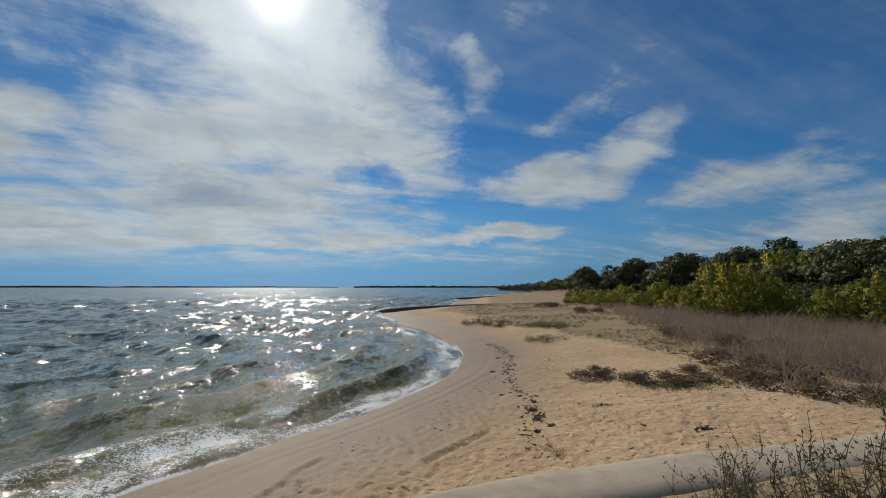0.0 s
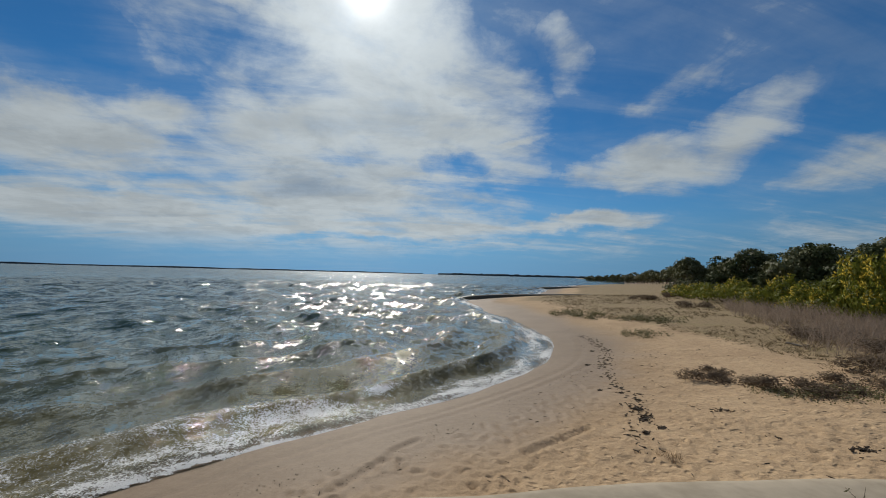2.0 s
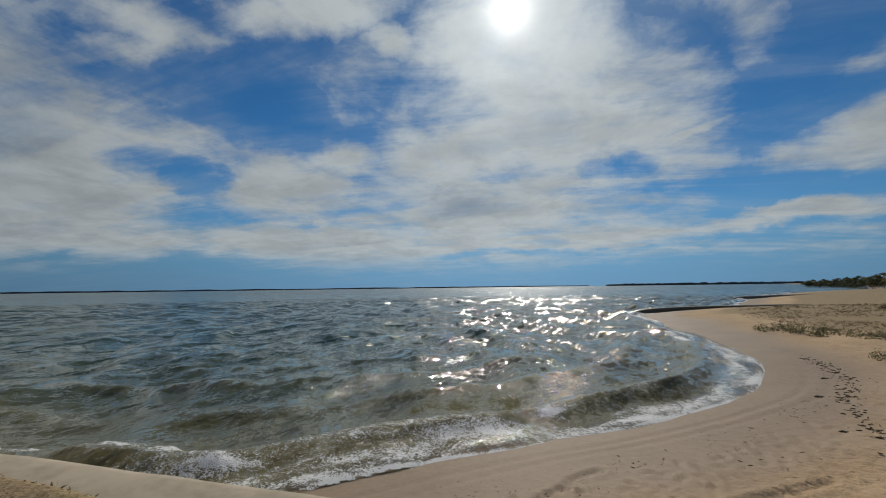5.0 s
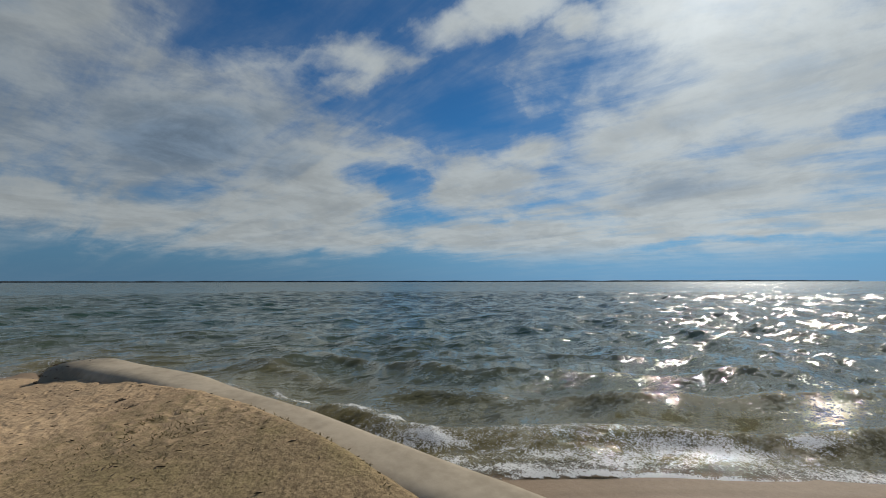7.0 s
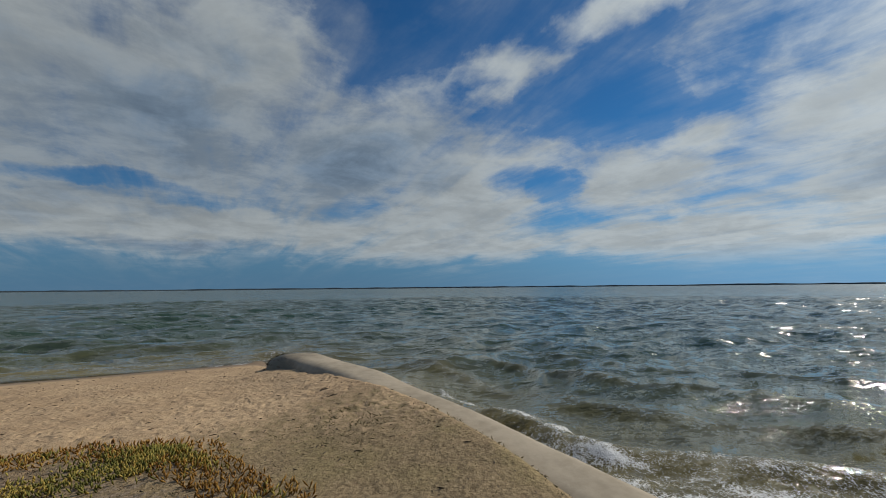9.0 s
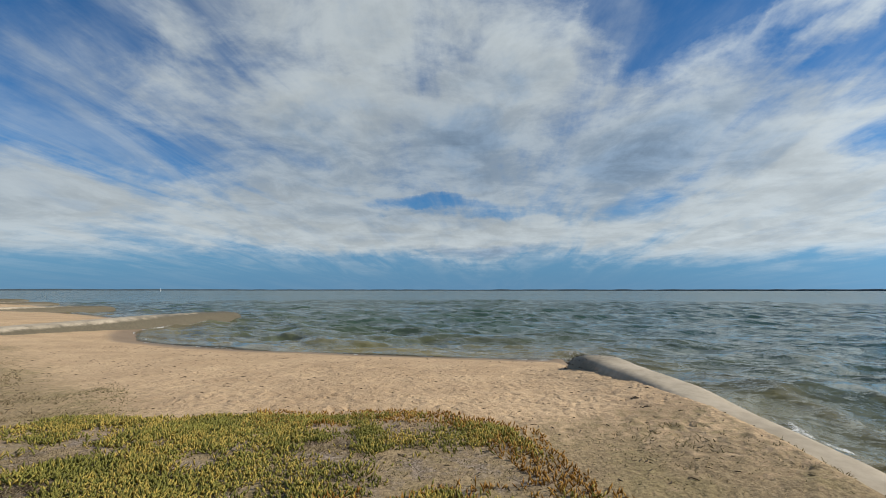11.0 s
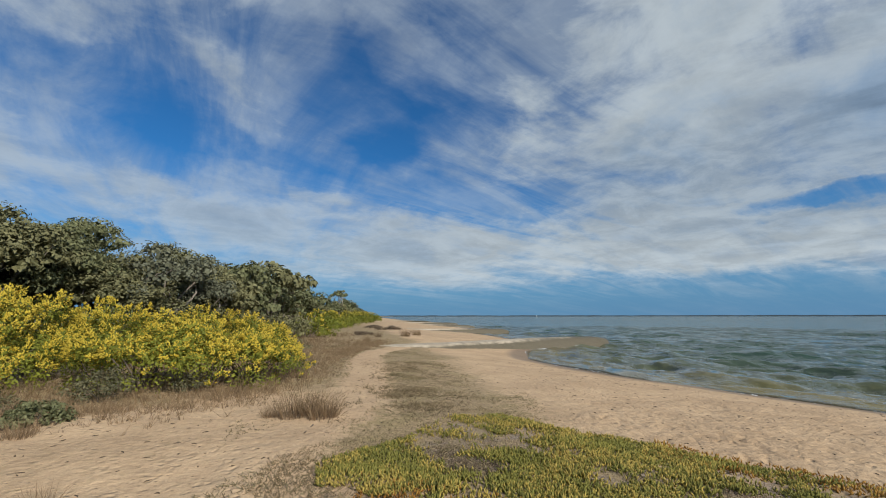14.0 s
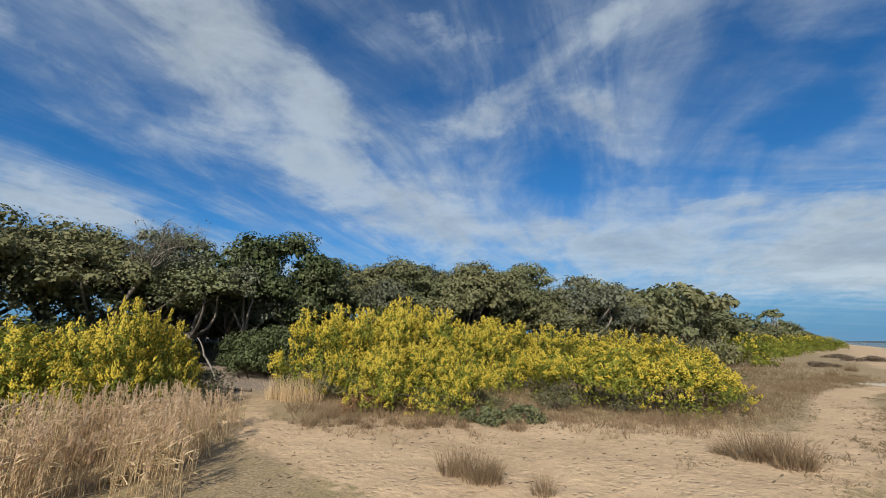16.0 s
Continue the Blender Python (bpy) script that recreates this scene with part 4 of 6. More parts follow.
def make_wattle(seed, high, spread, sprigs=440, each=12, blooms=17, leaf_size=0.095, bloom_size=0.066, flowering=0.54, label=""):
    """A dense mounded bush of upright leafy sprigs, most of them tipped with yellow flower spikes."""
    rng = np.random.default_rng(seed)
    root = tagged(new("wattle_bush"), label or "rounded lime-green wattle bush thick with yellow flower spikes", "bush", "yellow flowering bushes")
    lobes = 19
    la, lh = rng.uniform(0, 2 * np.pi, lobes), rng.random(lobes) ** 1.3
    ld = spread * np.sqrt(np.clip(1 - lh**2.2, 0.03, 1)) * rng.uniform(0.55, 0.9, lobes)
    lobe = np.stack([np.cos(la) * ld, np.sin(la) * ld, high * (0.08 + 0.62 * lh)], 1)
    lobe_size = spread * rng.uniform(0.24, 0.38, lobes)
    pick = rng.integers(0, lobes, sprigs)
    way = rng.normal(size=(sprigs, 3))
    way[:, 2] = np.abs(way[:, 2]) * 0.9 - 0.15
    way += 0.5 * np.stack([np.cos(la[pick]), np.sin(la[pick]), np.zeros(sprigs)], 1)
    way /= np.linalg.norm(way, axis=1)[:, None]
    out_of = way.copy()
    foot = lobe[pick] + way * lobe_size[pick, None] * rng.uniform(0.75, 1.0, (sprigs, 1))
    foot[:, 2] = np.maximum(foot[:, 2], 0.04)
    lean = way * 0.85 + [0, 0, 0.3] + rng.normal(0, 0.2, (sprigs, 3))
    lean /= np.linalg.norm(lean, axis=1)[:, None]
    tall = high * rng.uniform(0.07, 0.15, sprigs)

    def around(count, low, top, fat, who):
        k = np.repeat(who, count)
        t = rng.uniform(low, top, (len(k), 1))
        round_ = rng.normal(size=(len(k), 3))
        round_ /= np.linalg.norm(round_, axis=1)[:, None]
        return foot[k] + lean[k] * tall[k, None] * t + round_ * fat * spread * (1.15 - t * 0.75) * rng.uniform(0.4, 1, (len(k), 1)), round_, k

    spot, out_way, k = around(each, -0.6, 1.0, 0.10, np.arange(sprigs))
    spot[:, 2] = np.maximum(spot[:, 2], 0.03)
    part("foliage", mesh_of("foliage", *leaves(spot, out_way * 0.35 + out_of[k] * 0.8 + rng.normal(0, 0.28, spot.shape), leaf_size, leaf_size * 0.42, rng), LEAF_LIME), root)
    bloom = rng.random(lobes)[pick] * 1.0 + rng.random(sprigs) * 0.25 + 0.25 * foot[:, 2] / high
    who = np.where(bloom > np.quantile(bloom, 1 - flowering))[0]
    spot, way, k = around(blooms, 0.3, 1.15, 0.075, who)
    n = len(spot)
    lift = way * 0.45 + lean[k] * 0.9
    lift /= np.linalg.norm(lift, axis=1)[:, None]
    side = np.cross(lift, rng.normal(size=way.shape))
    side /= np.linalg.norm(side, axis=1)[:, None]
    other = np.cross(lift, side)
    long = bloom_size * rng.uniform(0.6, 1.1, (n, 1))
    fat = bloom_size * 0.33
    low = spot + lift * long * 0.1
    verts = np.stack([spot + lift * long, low + side * fat, low + (other * 0.87 - side * 0.5) * fat, low + (-other * 0.87 - side * 0.5) * fat], 1).reshape(-1, 3)
    one = np.array([(0, 1, 2), (0, 2, 3), (0, 3, 1)])
    part("blossom", mesh_of("blossom", verts, (np.arange(n)[:, None, None] * 4 + one).reshape(-1, 3), FLOWER), root, "yellow flower spikes")
    paths = [limb((rng.normal(0, 0.08), rng.normal(0, 0.08), -0.25), foot[rng.integers(0, sprigs)] * 0.92, 0.03, rng, 0.12, 5, 0.3) for k in range(16)]
    part("stem_mass", mesh_of("stem_mass", *tubes(paths, 4), TWIG), root)
    return root


def ribbons(starts, ends, width, rng, segs=3, droop=0.3):
    """Blades of grass: tapered strips, bending over."""
    n = len(starts)
    way = ends - starts
    level = np.cross(way, rng.normal(size=(n, 3)))
    level /= np.linalg.norm(level, axis=1)[:, None] + 1e-9
    long = np.linalg.norm(way, axis=1)[:, None]
    bow = rng.normal(size=(n, 3)) * [1, 1, 0] * long * droop
    rows = []
    for k in range(segs + 1):
        t = k / segs
        mid = starts + way * t + bow * t * t - [0, 0, 1] * long * droop * 0.5 * t**3
        half = width * (1 - 0.85 * t) / 2
        rows += [mid - level * half, mid + level * half]
    verts = np.stack(rows, 1).reshape(-1, 3)
    base = np.arange(n)[:, None, None] * (2 * segs + 2)
    one = np.array([(2 * k, 2 * k + 1, 2 * k + 3, 2 * k + 2) for k in range(segs)])
    return verts, (base + one).reshape(-1, 4)


def make_tuft(name, seed, high, spread, count, mat, label, category="grass", width=0.008, lean=0.35, group=""):
    rng = np.random.default_rng(seed)
    a, d = rng.uniform(0, 6.283, count), spread * 0.55 * np.sqrt(rng.random(count))
    start = np.stack([np.cos(a) * d, np.sin(a) * d, np.full(count, -0.03)], 1)
    tall = high * rng.uniform(0.45, 1.1, count) * (1 - 0.35 * d / spread)
    out = rng.normal(0, lean * 0.5, (count, 2)) + np.stack([np.cos(a), np.sin(a)], 1) * (d / spread)[:, None] * lean * 1.6
    end = start + np.concatenate([out * tall[:, None], tall[:, None]], 1)
    root = tagged(new(name), label, category, group)
    part("blade_mass", mesh_of("blade_mass", *ribbons(start, end, width, rng, 3, 0.16), mat), root)
    return root


def make_shrub(name, seed, high, spread, leaf, label, clump_count=26, each=50, leaf_size=0.07, group="low shrubs"):
    rng = np.random.default_rng(seed)
    root = tagged(new(name), label, "shrub", group)
    a = rng.uniform(0, 6.283, clump_count)
    d = spread * np.sqrt(rng.random(clump_count)) * 0.8
    centres = np.stack([np.cos(a) * d, np.sin(a) * d, high * rng.uniform(0.25, 0.85, clump_count) * (1 - 0.4 * (d / spread) ** 2)], 1)
    spot, tilt = clumps(centres, spread * rng.uniform(0.16, 0.3, clump_count), each, rng, 0.8)
    spot[:, 2] = np.maximum(spot[:, 2], 0.02)
    part("foliage", mesh_of("foliage", *leaves(spot, tilt, leaf_size, leaf_size * 0.45, rng), leaf), root)
    part("stem_mass", mesh_of("stem_mass", *tubes([limb((0, 0, -0.1), c, 0.016, rng, 0.15, 4, 0.3) for c in centres[:8]], 3), TWIG), root)
    return root


def make_reeds(seed, count, high, spread, label):
    """A stand of dry reeds: stiff stalks, hanging leaves, feathery plumes."""
    rng = np.random.default_rng(seed)
    root = tagged(new("reed_clump"), label, "reeds", "dry reeds beside the sand path")
    a, d = rng.uniform(0, 6.283, count), spread * np.sqrt(rng.random(count))
    start = np.stack([np.cos(a) * d, np.sin(a) * d, np.full(count, -0.1)], 1)
    tall = high * rng.uniform(0.6, 1.08, count)
    end = start + np.stack([rng.normal(0.05, 0.10, count) * tall, rng.normal(0, 0.10, count) * tall, tall], 1)
    paths = [[[*s, 0.0065], [*(s * 0.5 + e * 0.5 + rng.normal(0, 0.015, 3)), 0.0055], [*e, 0.003]] for s, e in zip(start, end)]
    part("stalk_mass", mesh_of("stalk_mass", *tubes(paths, 3), STRAW), root)
    who = np.repeat(np.arange(count), 2)
    t = rng.uniform(0.25, 0.85, len(who))[:, None]
    foot = start[who] * (1 - t) + end[who] * t
    swing = rng.uniform(0, 6.283, len(who))
    tip = foot + np.stack([np.cos(swing) * 0.22, np.sin(swing) * 0.22, rng.uniform(0.0, 0.2, len(who))], 1)
    part("leaf_mass", mesh_of("leaf_mass", *ribbons(foot, tip, 0.02, rng, 3, 0.25), STRAW), root)
    headed = np.where(rng.random(count) < 0.7)[0]
    who = np.repeat(headed, 16)
    t = rng.uniform(0.0, 0.19, len(who))[:, None]
    foot = end[who] - [0, 0, 1] * t * 1.0
    tip = foot + np.stack([rng.normal(0.03, 0.022, len(who)), rng.normal(0, 0.022, len(who)), rng.uniform(0.03, 0.09, len(who))], 1)
    part("plume_mass", mesh_of("plume_mass", *ribbons(foot, tip, 0.017, rng, 2, 0.3), PLUME), root, "feathery mauve-brown seed plumes")
    return root


def scatter(count, seed, box, test):
    """Random places in a box that pass the test."""
    rng = np.random.default_rng(seed)
    out, spots = 0, []
    while out < count:
        x, y = rng.uniform(box[0], box[1], 4000), rng.uniform(box[2], box[3], 4000)
        ok = test(x, y, rng)
        spots.append(np.stack([x[ok], y[ok]], 1))
        out += ok.sum()
        if ok.sum() == 0:
            break
    return np.vstack(spots)[:count]


hang_weed(near_groyne, 2.6, 900, 211)
hang_weed(next_groyne, 6.0, 900, 212)


def polar(az, r):
    return -math.sin(radians(az)) * r, math.cos(radians(az)) * r


def put_first(kind, x, y, scale=1.0, turn=0.0, tall=None, sink=0.0):
    """Moves the first of a kind to its own place."""
    kind.matrix_basis = pose(x, y, ground_at(x, y) - sink, 0, 0, turn) @ Matrix.Diagonal((scale, scale, tall or scale, 1))
    return kind


class Stand:
    """Plants of a few builds: each first plant is set once, the rest are copies."""

    def __init__(self, *made):
        self.made, self.fresh, self.rng = list(made), [True] * len(made), random.Random(7)

    def set(self, x, y, scale=1.0, tall=None, which=None, turn=None, sink=0.05):
        k = self.rng.randrange(min(5, len(self.made))) if which is None else which
        turn = self.rng.uniform(0, 360) if turn is None else turn
        if self.fresh[k]:
            self.fresh[k] = False
            return put_first(self.made[k], x, y, scale, turn, tall, sink)
        ob = copy_thing(self.made[k], Matrix.Identity(4))
        ob.matrix_basis = pose(x, y, ground_at(x, y) - sink, 0, 0, turn) @ Matrix.Diagonal((scale, scale, tall or scale, 1))
        return ob


trees = Stand(
    make_tree("coast_tree", 1, 5.0, 2.6, LEAF_OLIVE, "olive-green coastal tea-tree with a lumpy crown behind the beach"),
    make_tree("coast_tree", 2, 5.2, 2.4, LEAF_DARK, "dark green banksia tree with a dense rounded crown", clump_count=100),
    make_tree("coast_tree", 3, 4.8, 2.8, LEAF_OLIVE, "wind-bent olive coastal tree with crooked grey limbs", lean=0.10, crown_low=0.25),
    make_tree("coast_tree", 4, 5.4, 2.3, LEAF_DARK, "dark coastal tree with bare grey lower limbs", clump_count=56, crown_low=0.35),
    make_tree("coast_tree", 5, 4.6, 2.5, LEAF_GREY, "silvery grey-green coastal tree", clump_count=56, each=46),
    make_tree("coast_tree", 6, 6.2, 2.6, LEAF_DEEP, "tall deep green tree with a dense crown down to the bushes", clump_count=120, each=76, crown_low=0.1),
    make_tree("coast_tree", 7, 5.4, 2.9, LEAF_DARK, "dark spreading tree roofing the mouth of the path", clump_count=100, each=70, crown_low=0.36),
)
far_trees = Stand(
    make_tree("far_tree", 21, 5.5, 3.0, LEAF_DARK, "distant dark coastal tree in the wooded shore", clump_count=42, each=25, leaf_size=0.42, sides=3),
    make_tree("far_tree", 22, 5.0, 3.2, LEAF_OLIVE, "distant olive coastal tree in the wooded shore", clump_count=42, each=25, leaf_size=0.42, sides=3),
)
# backlit wood: its shaded side is painted by choosing darker leaf colours
mid_trees = Stand(
    make_tree("coast_tree", 23, 5.5, 3.0, LEAF_DEEP, "coastal tree against the light, its shade put into darker leaf colour", clump_count=60, each=40, leaf_size=0.31, sides=3, crown_low=0.08),
    make_tree("coast_tree", 24, 5.0, 3.2, LEAF_DARK, "spreading coastal tree standing against the light", clump_count=60, each=40, leaf_size=0.31, sides=3, crown_low=0.08),
)
wattles = Stand(
    make_wattle(31, 1.9, 1.75),
    make_wattle(32, 2.1, 1.6, flowering=0.70, blooms=18, label="tall wattle bush almost covered in yellow flower spikes"),
    make_wattle(33, 1.7, 1.9, flowering=0.34, label="spreading lime-green wattle bush with few yellow flowers"),
)
far_wattles = Stand(make_wattle(35, 2.0, 2.0, 190, 10, 5, 0.19, 0.14, 0.13, "distant lime and yellow wattle bush before the trees"))
north_wattles = Stand(make_wattle(36, 2.0, 2.0, 200, 10, 5, 0.19, 0.12, 0.28, "lime-green wattle bush against the dark trees"))

# wattles along the edge of the sand, south side
for az, r, scale, tall, which in ((186.5, 13.0, 0.85, 0.85, 0), (191, 13.0, 0.95, 1.0, 0), (196.5, 13.2, 1.0, 1.05, 0), (212.5, 11.4, 0.72, 0.85, 0), (217, 11.0, 0.75, 0.9, 1), (221.5, 11.6, 0.7, 0.85, 1),
                                  (205.0, 15.8, 0.8, 0.85, 2), (210, 15.0, 1.0, 1.2, 1), (215.5, 14.6, 0.95, 1.4, 1), (221, 14.4, 0.95, 1.5, 1), (226, 14.2, 0.9, 1.4, 1), (230.2, 13.9, 0.85, 1.3, 1), (224, 17.5, 1.1, 1.7, 2), (217, 18.5, 1.2, 1.65, 2),
                                  (207, 18.8, 1.1, 1.3, 1), (200, 18.0, 1.0, 1.15, 1), (193.5, 18.5, 1.0, 1.1, 1), (187.5, 20.5, 1.0, 1.05, 1), (186.2, 24, 1.0, 1.0, 2),
                                  (250.2, 11.4, 0.7, 1.25, 1), (253.5, 11.9, 0.75, 1.05, 0), (257.5, 11.3, 0.9, 1.05, 2), (261.5, 12.2, 1.0, 1.1, 0), (248.5, 13.2, 0.7, 1.1, 1), (256, 14.5, 1.0, 1.2, 2)):
    wattles.set(*polar(az, r), scale, tall * (0.95 if az < 240 else 0.97), which)
for az, r, scale in ((179.5, 45, 1.2), (180.5, 38, 1.0), (178, 58, 1.2), (176.5, 66, 1.0), (175.5, 80, 1.2), (174.5, 95, 1.3), (173.5, 115, 1.4), (172.6, 140, 1.5), (177.5, 72, 1.3), (176, 90, 1.4), (175, 110, 1.5), (174, 135, 1.6),
                     (173, 165, 1.6), (172.3, 175, 1.5)):
    far_wattles.set(*polar(az, r), scale)
# trees: the near wood to the south and east, then the wooded slope running away
for az, r, scale, tall, which in ((235.2, 19.5, 1.0, 1.02, 5), (231.5, 20.5, 1.0, 0.98, 1), (239.5, 19.2, 0.8, 1.0, 4), (245, 19.4, 1.05, 0.80, 6), (241.5, 21.5, 1.0, 0.78, 6), (248.5, 21.5, 1.05, 0.84, 6), (243.5, 24, 1.1, 0.76, 6), (247, 25, 1.1, 0.8, 6), (249, 22, 1.1, 1.2, 4), (253.5, 20.5, 1.1, 1.0, 2),
                                  (258, 21, 1.15, 1.1, 0), (262, 20, 1.1, 1.1, 2), (267, 19, 1.1, 1.1, 0), (255.5, 26, 1.2, 1.2, 0), (240, 28, 1.2, 1.2, 1), (247, 28, 1.2, 1.2, 3), (227.5, 23, 0.95, 1.0, 0), (224, 25, 0.95, 0.95, 2)):
    trees.set(*polar(az, r), scale, tall, which)


def wood(rows, stand, seed, depth):
    """Rows of (bearing, nearest distance, scale): trees stand in ranks behind that line."""
    rng = random.Random(seed)
    for az, r, scale in rows:
        for k in range(depth):
            s = scale * rng.uniform(0.8, 1.15)
            stand.set(*polar(az + rng.uniform(-1.2, 1.2), r * (1 + 0.14 * k) + rng.uniform(-1.0, 1.5)), s, s * rng.uniform(0.85, 1.15))


wood([(az, 21 + 0.05 * (222 - az) ** 1.25, 0.98) for az in np.arange(222, 190, -3.2)], trees, 3, 3)
wood([(190.5, 30, 1.05), (188.5, 34, 1.05), (186.5, 38, 1.05), (184.8, 45, 1.0), (183.3, 50, 1.05), (182, 58, 1.0), (181, 66, 1.0), (180, 75, 1.0), (179, 85, 1.0), (178.2, 98, 0.95)], far_trees, 4, 3)
wood([(340.4, 62, 0.79), (338.5, 58, 0.84), (336.5, 54, 0.86), (334.5, 51, 0.83), (332.5, 48, 0.77), (330.5, 46, 0.77), (328.5, 45, 0.81), (326.5, 44, 0.88), (324.5, 43, 0.92), (322, 40, 0.79), (319.5, 37, 0.73), (317, 34, 0.73), (314.5, 32, 0.75), (312, 30, 0.77), (309, 29, 0.77)], mid_trees, 5, 3)
for az, r, scale in ((304, 28, 1.1), (298, 26, 1.1), (292, 25, 1.1), (286, 24, 1.1), (280, 23, 1.1), (274, 21, 1.1)):
    far_trees.set(*polar(az, r), scale)
# the wooded point beyond the north spit
rng = random.Random(9)
for k in range(34):
    t = k / 33
    far_trees.set(*polar(352.4 - 12.0 * t + rng.uniform(-0.15, 0.15), 420 - 300 * t**0.7 + rng.uniform(0, 12)), rng.uniform(1.0, 1.4) * (1.15 - 0.15 * t), None, None, None, 0.9)
for k in range(40):
    t = k / 39
    far_trees.set(*polar(351.6 - 11.4 * t + rng.uniform(-0.3, 0.3), 440 - 300 * t**0.7 + rng.uniform(10, 30)), rng.uniform(1.0, 1.3) * (1.2 - 0.2 * t), 0.95, None, None, 1.2)
# a tall lone gum with a thin crown
lone = make_tree("lone_gum", 41, 7.5, 2.0, LEAF_DARK, "tall thin gum tree with a sparse crown above the wood", clump_count=16, each=40, leaf_size=0.4, crown_low=0.62, bark=PALE_WOOD, thick=0.2)
put_first(lone, *polar(176.95, 100), 1.12)
# a half-bare leaning tree over the wood, and a bleached leaning trunk at the end of the path
def make_bare_tree(seed, label):
    """A leaning trunk with bare grey limbs and a cloud of fine twigs; local x is the side it leans to."""
    rng = np.random.default_rng(seed)
    root = tagged(new("leaning_tree"), label, "tree")
    stem = [[-1.7, 0, -0.3, 0.13], [-1.45, 0.1, 1.6, 0.12], [-1.2, 0.1, 3.0, 0.11], [-0.75, 0, 4.0, 0.10], [-0.25, 0, 4.9, 0.08]]
    limbs = [stem]
    tips = [(-1.1, 0.3, 6.0), (-0.6, -0.4, 6.5), (0.1, 0.3, 6.9), (0.7, -0.2, 6.9), (1.4, 0.1, 6.7), (1.9, -0.1, 6.4), (1.5, 0.2, 5.9), (0.5, -0.5, 6.1), (-0.2, 0.5, 5.8)]
    twigs, spots = [], []
    for tip in tips:
        bough = np.array(limb(stem[-1][:3] if tip[0] > -0.3 else stem[-2][:3], tip, 0.05, rng, 0.10, 7, 0.3))
        limbs.append(bough)
        for k in range(26 if tip[0] < 0.9 else 13):
            a = bough[rng.integers(2, 7), :3] + rng.normal(0, 0.03, 3)
            b = a + rng.normal(0, 0.30, 3) + [0.04, 0, 0.26]
            twigs.append(limb(a, b, 0.012, rng, 0.12, 4, 0.4))
            for j in range(3):
                c = a + (b - a) * rng.uniform(0.3, 1.0)
                d = c + rng.normal(0, 0.13, 3) + [0, 0, 0.10]
                twigs.append(limb(c, d, 0.007, rng, 0.1, 3, 0.5))
                spots.append(d + rng.normal(0, 0.05, (4, 3)))
    part("trunk", mesh_of("trunk", *tubes(limbs, 6), BARK, smooth=True), root, "grey leaning trunk with bare limbs")
    part("twig_mass", mesh_of("twig_mass", *tubes(twigs, 3), BARK), root, "fine grey-brown twigs")
    spots = np.vstack(spots)
    part("crown", mesh_of("crown", *leaves(spots, rng.normal(size=spots.shape), 0.085, 0.04, rng), LEAF_GREY), root)
    return root


put_first(make_bare_tree(43, "half-bare leaning tree with grey twigs over the wood"), *polar(249.4, 18.6), 0.75, 249.4)
trunk = tagged(new("dead_tree"), "bleached bare tree leaning at the mouth of the path", "tree")
part("trunk", mesh_of("trunk", *tubes([limb((0, 0, -0.2), (0.55, 0.95, 1.9), 0.085, np.random.default_rng(3), 0.03, 7, 0.7), limb((0.5, 0.86, 1.7), (0.9, 1.3, 3.0), 0.06, np.random.default_rng(4), 0.06, 5, 0.4)], 7), PALE_WOOD, smooth=True), trunk)
put_first(trunk, *polar(241.8, 17.4), 0.5, 3)

# undergrowth that fills the wood down to the ground
under = Stand(make_shrub("undergrowth_bush", 55, 1.5, 1.4, LEAF_DARK, "dense dark undergrowth bush below the trees", 26, 32, 0.2, "undergrowth below the trees"),
              make_shrub("undergrowth_bush", 56, 1.4, 1.5, LEAF_OLIVE, "dense olive undergrowth bush below the trees", 26, 32, 0.2, "undergrowth below the trees"))
dark_under = Stand(make_shrub("undergrowth_bush", 57, 1.7, 1.4, LEAF_DEEP, "dense deep green undergrowth bush at the path mouth", 64, 84, 0.11, "undergrowth below the trees"))
rng = random.Random(31)
for az in np.arange(183, 268, 2.1):
    for k in range(2):
        far_off = np.interp(az, [183, 190, 200, 210, 222, 232, 240, 262], [34, 27, 22, 20, 20, 19.5, 24, 17]) + 5 * k + rng.uniform(0, 1.5)
        if not 239.5 < az < 250:
            under.set(*polar(az + rng.uniform(-0.8, 0.8), far_off), rng.uniform(0.9, 1.5), rng.uniform(1.0, 1.7), 1 if az < 225 and rng.random() < 0.6 else 0)

# wattles on the north side, against the light: loose clumps among dark bushes
for az, r, scale, tall in ((339.6, 45, 0.9, 0.55), (337.8, 42, 1.0, 0.72), (336.2, 41, 0.9, 0.62), (334.2, 38, 0.8, 0.6), (331.6, 37, 0.9, 0.78), (330.2, 34, 0.75, 0.6), (327.8, 33, 1.0, 0.95), (326.0, 31.5, 0.9, 1.15), (324.2, 30, 0.85, 1.2),
                           (322.4, 29, 0.75, 0.95), (325.0, 40, 1.2, 1.25), (322.4, 42, 1.3, 1.45), (319.8, 41, 1.3, 1.5), (317.4, 40, 1.2, 1.45), (315.2, 27, 0.8, 0.9), (312.5, 28, 1.0, 1.0), (341.2, 53, 1.0, 0.55)):
    north_wattles.set(*polar(az, r - 2.0), scale * 1.2, tall * rng.uniform(1.2, 1.5))
for az, r, scale, tall in ((338.6, 47, 0.8, 0.8), (332.8, 39.5, 0.8, 0.75), (329.4, 38, 1.0, 1.0), (319.2, 28.5, 1.0, 1.25), (317.4, 27, 1.0, 1.1), (315.6, 30, 1.1, 1.4), (313.6, 26.5, 0.9, 1.0), (311, 26, 1.0, 1.2)):
    under.set(*polar(az, r), scale, tall, 0)


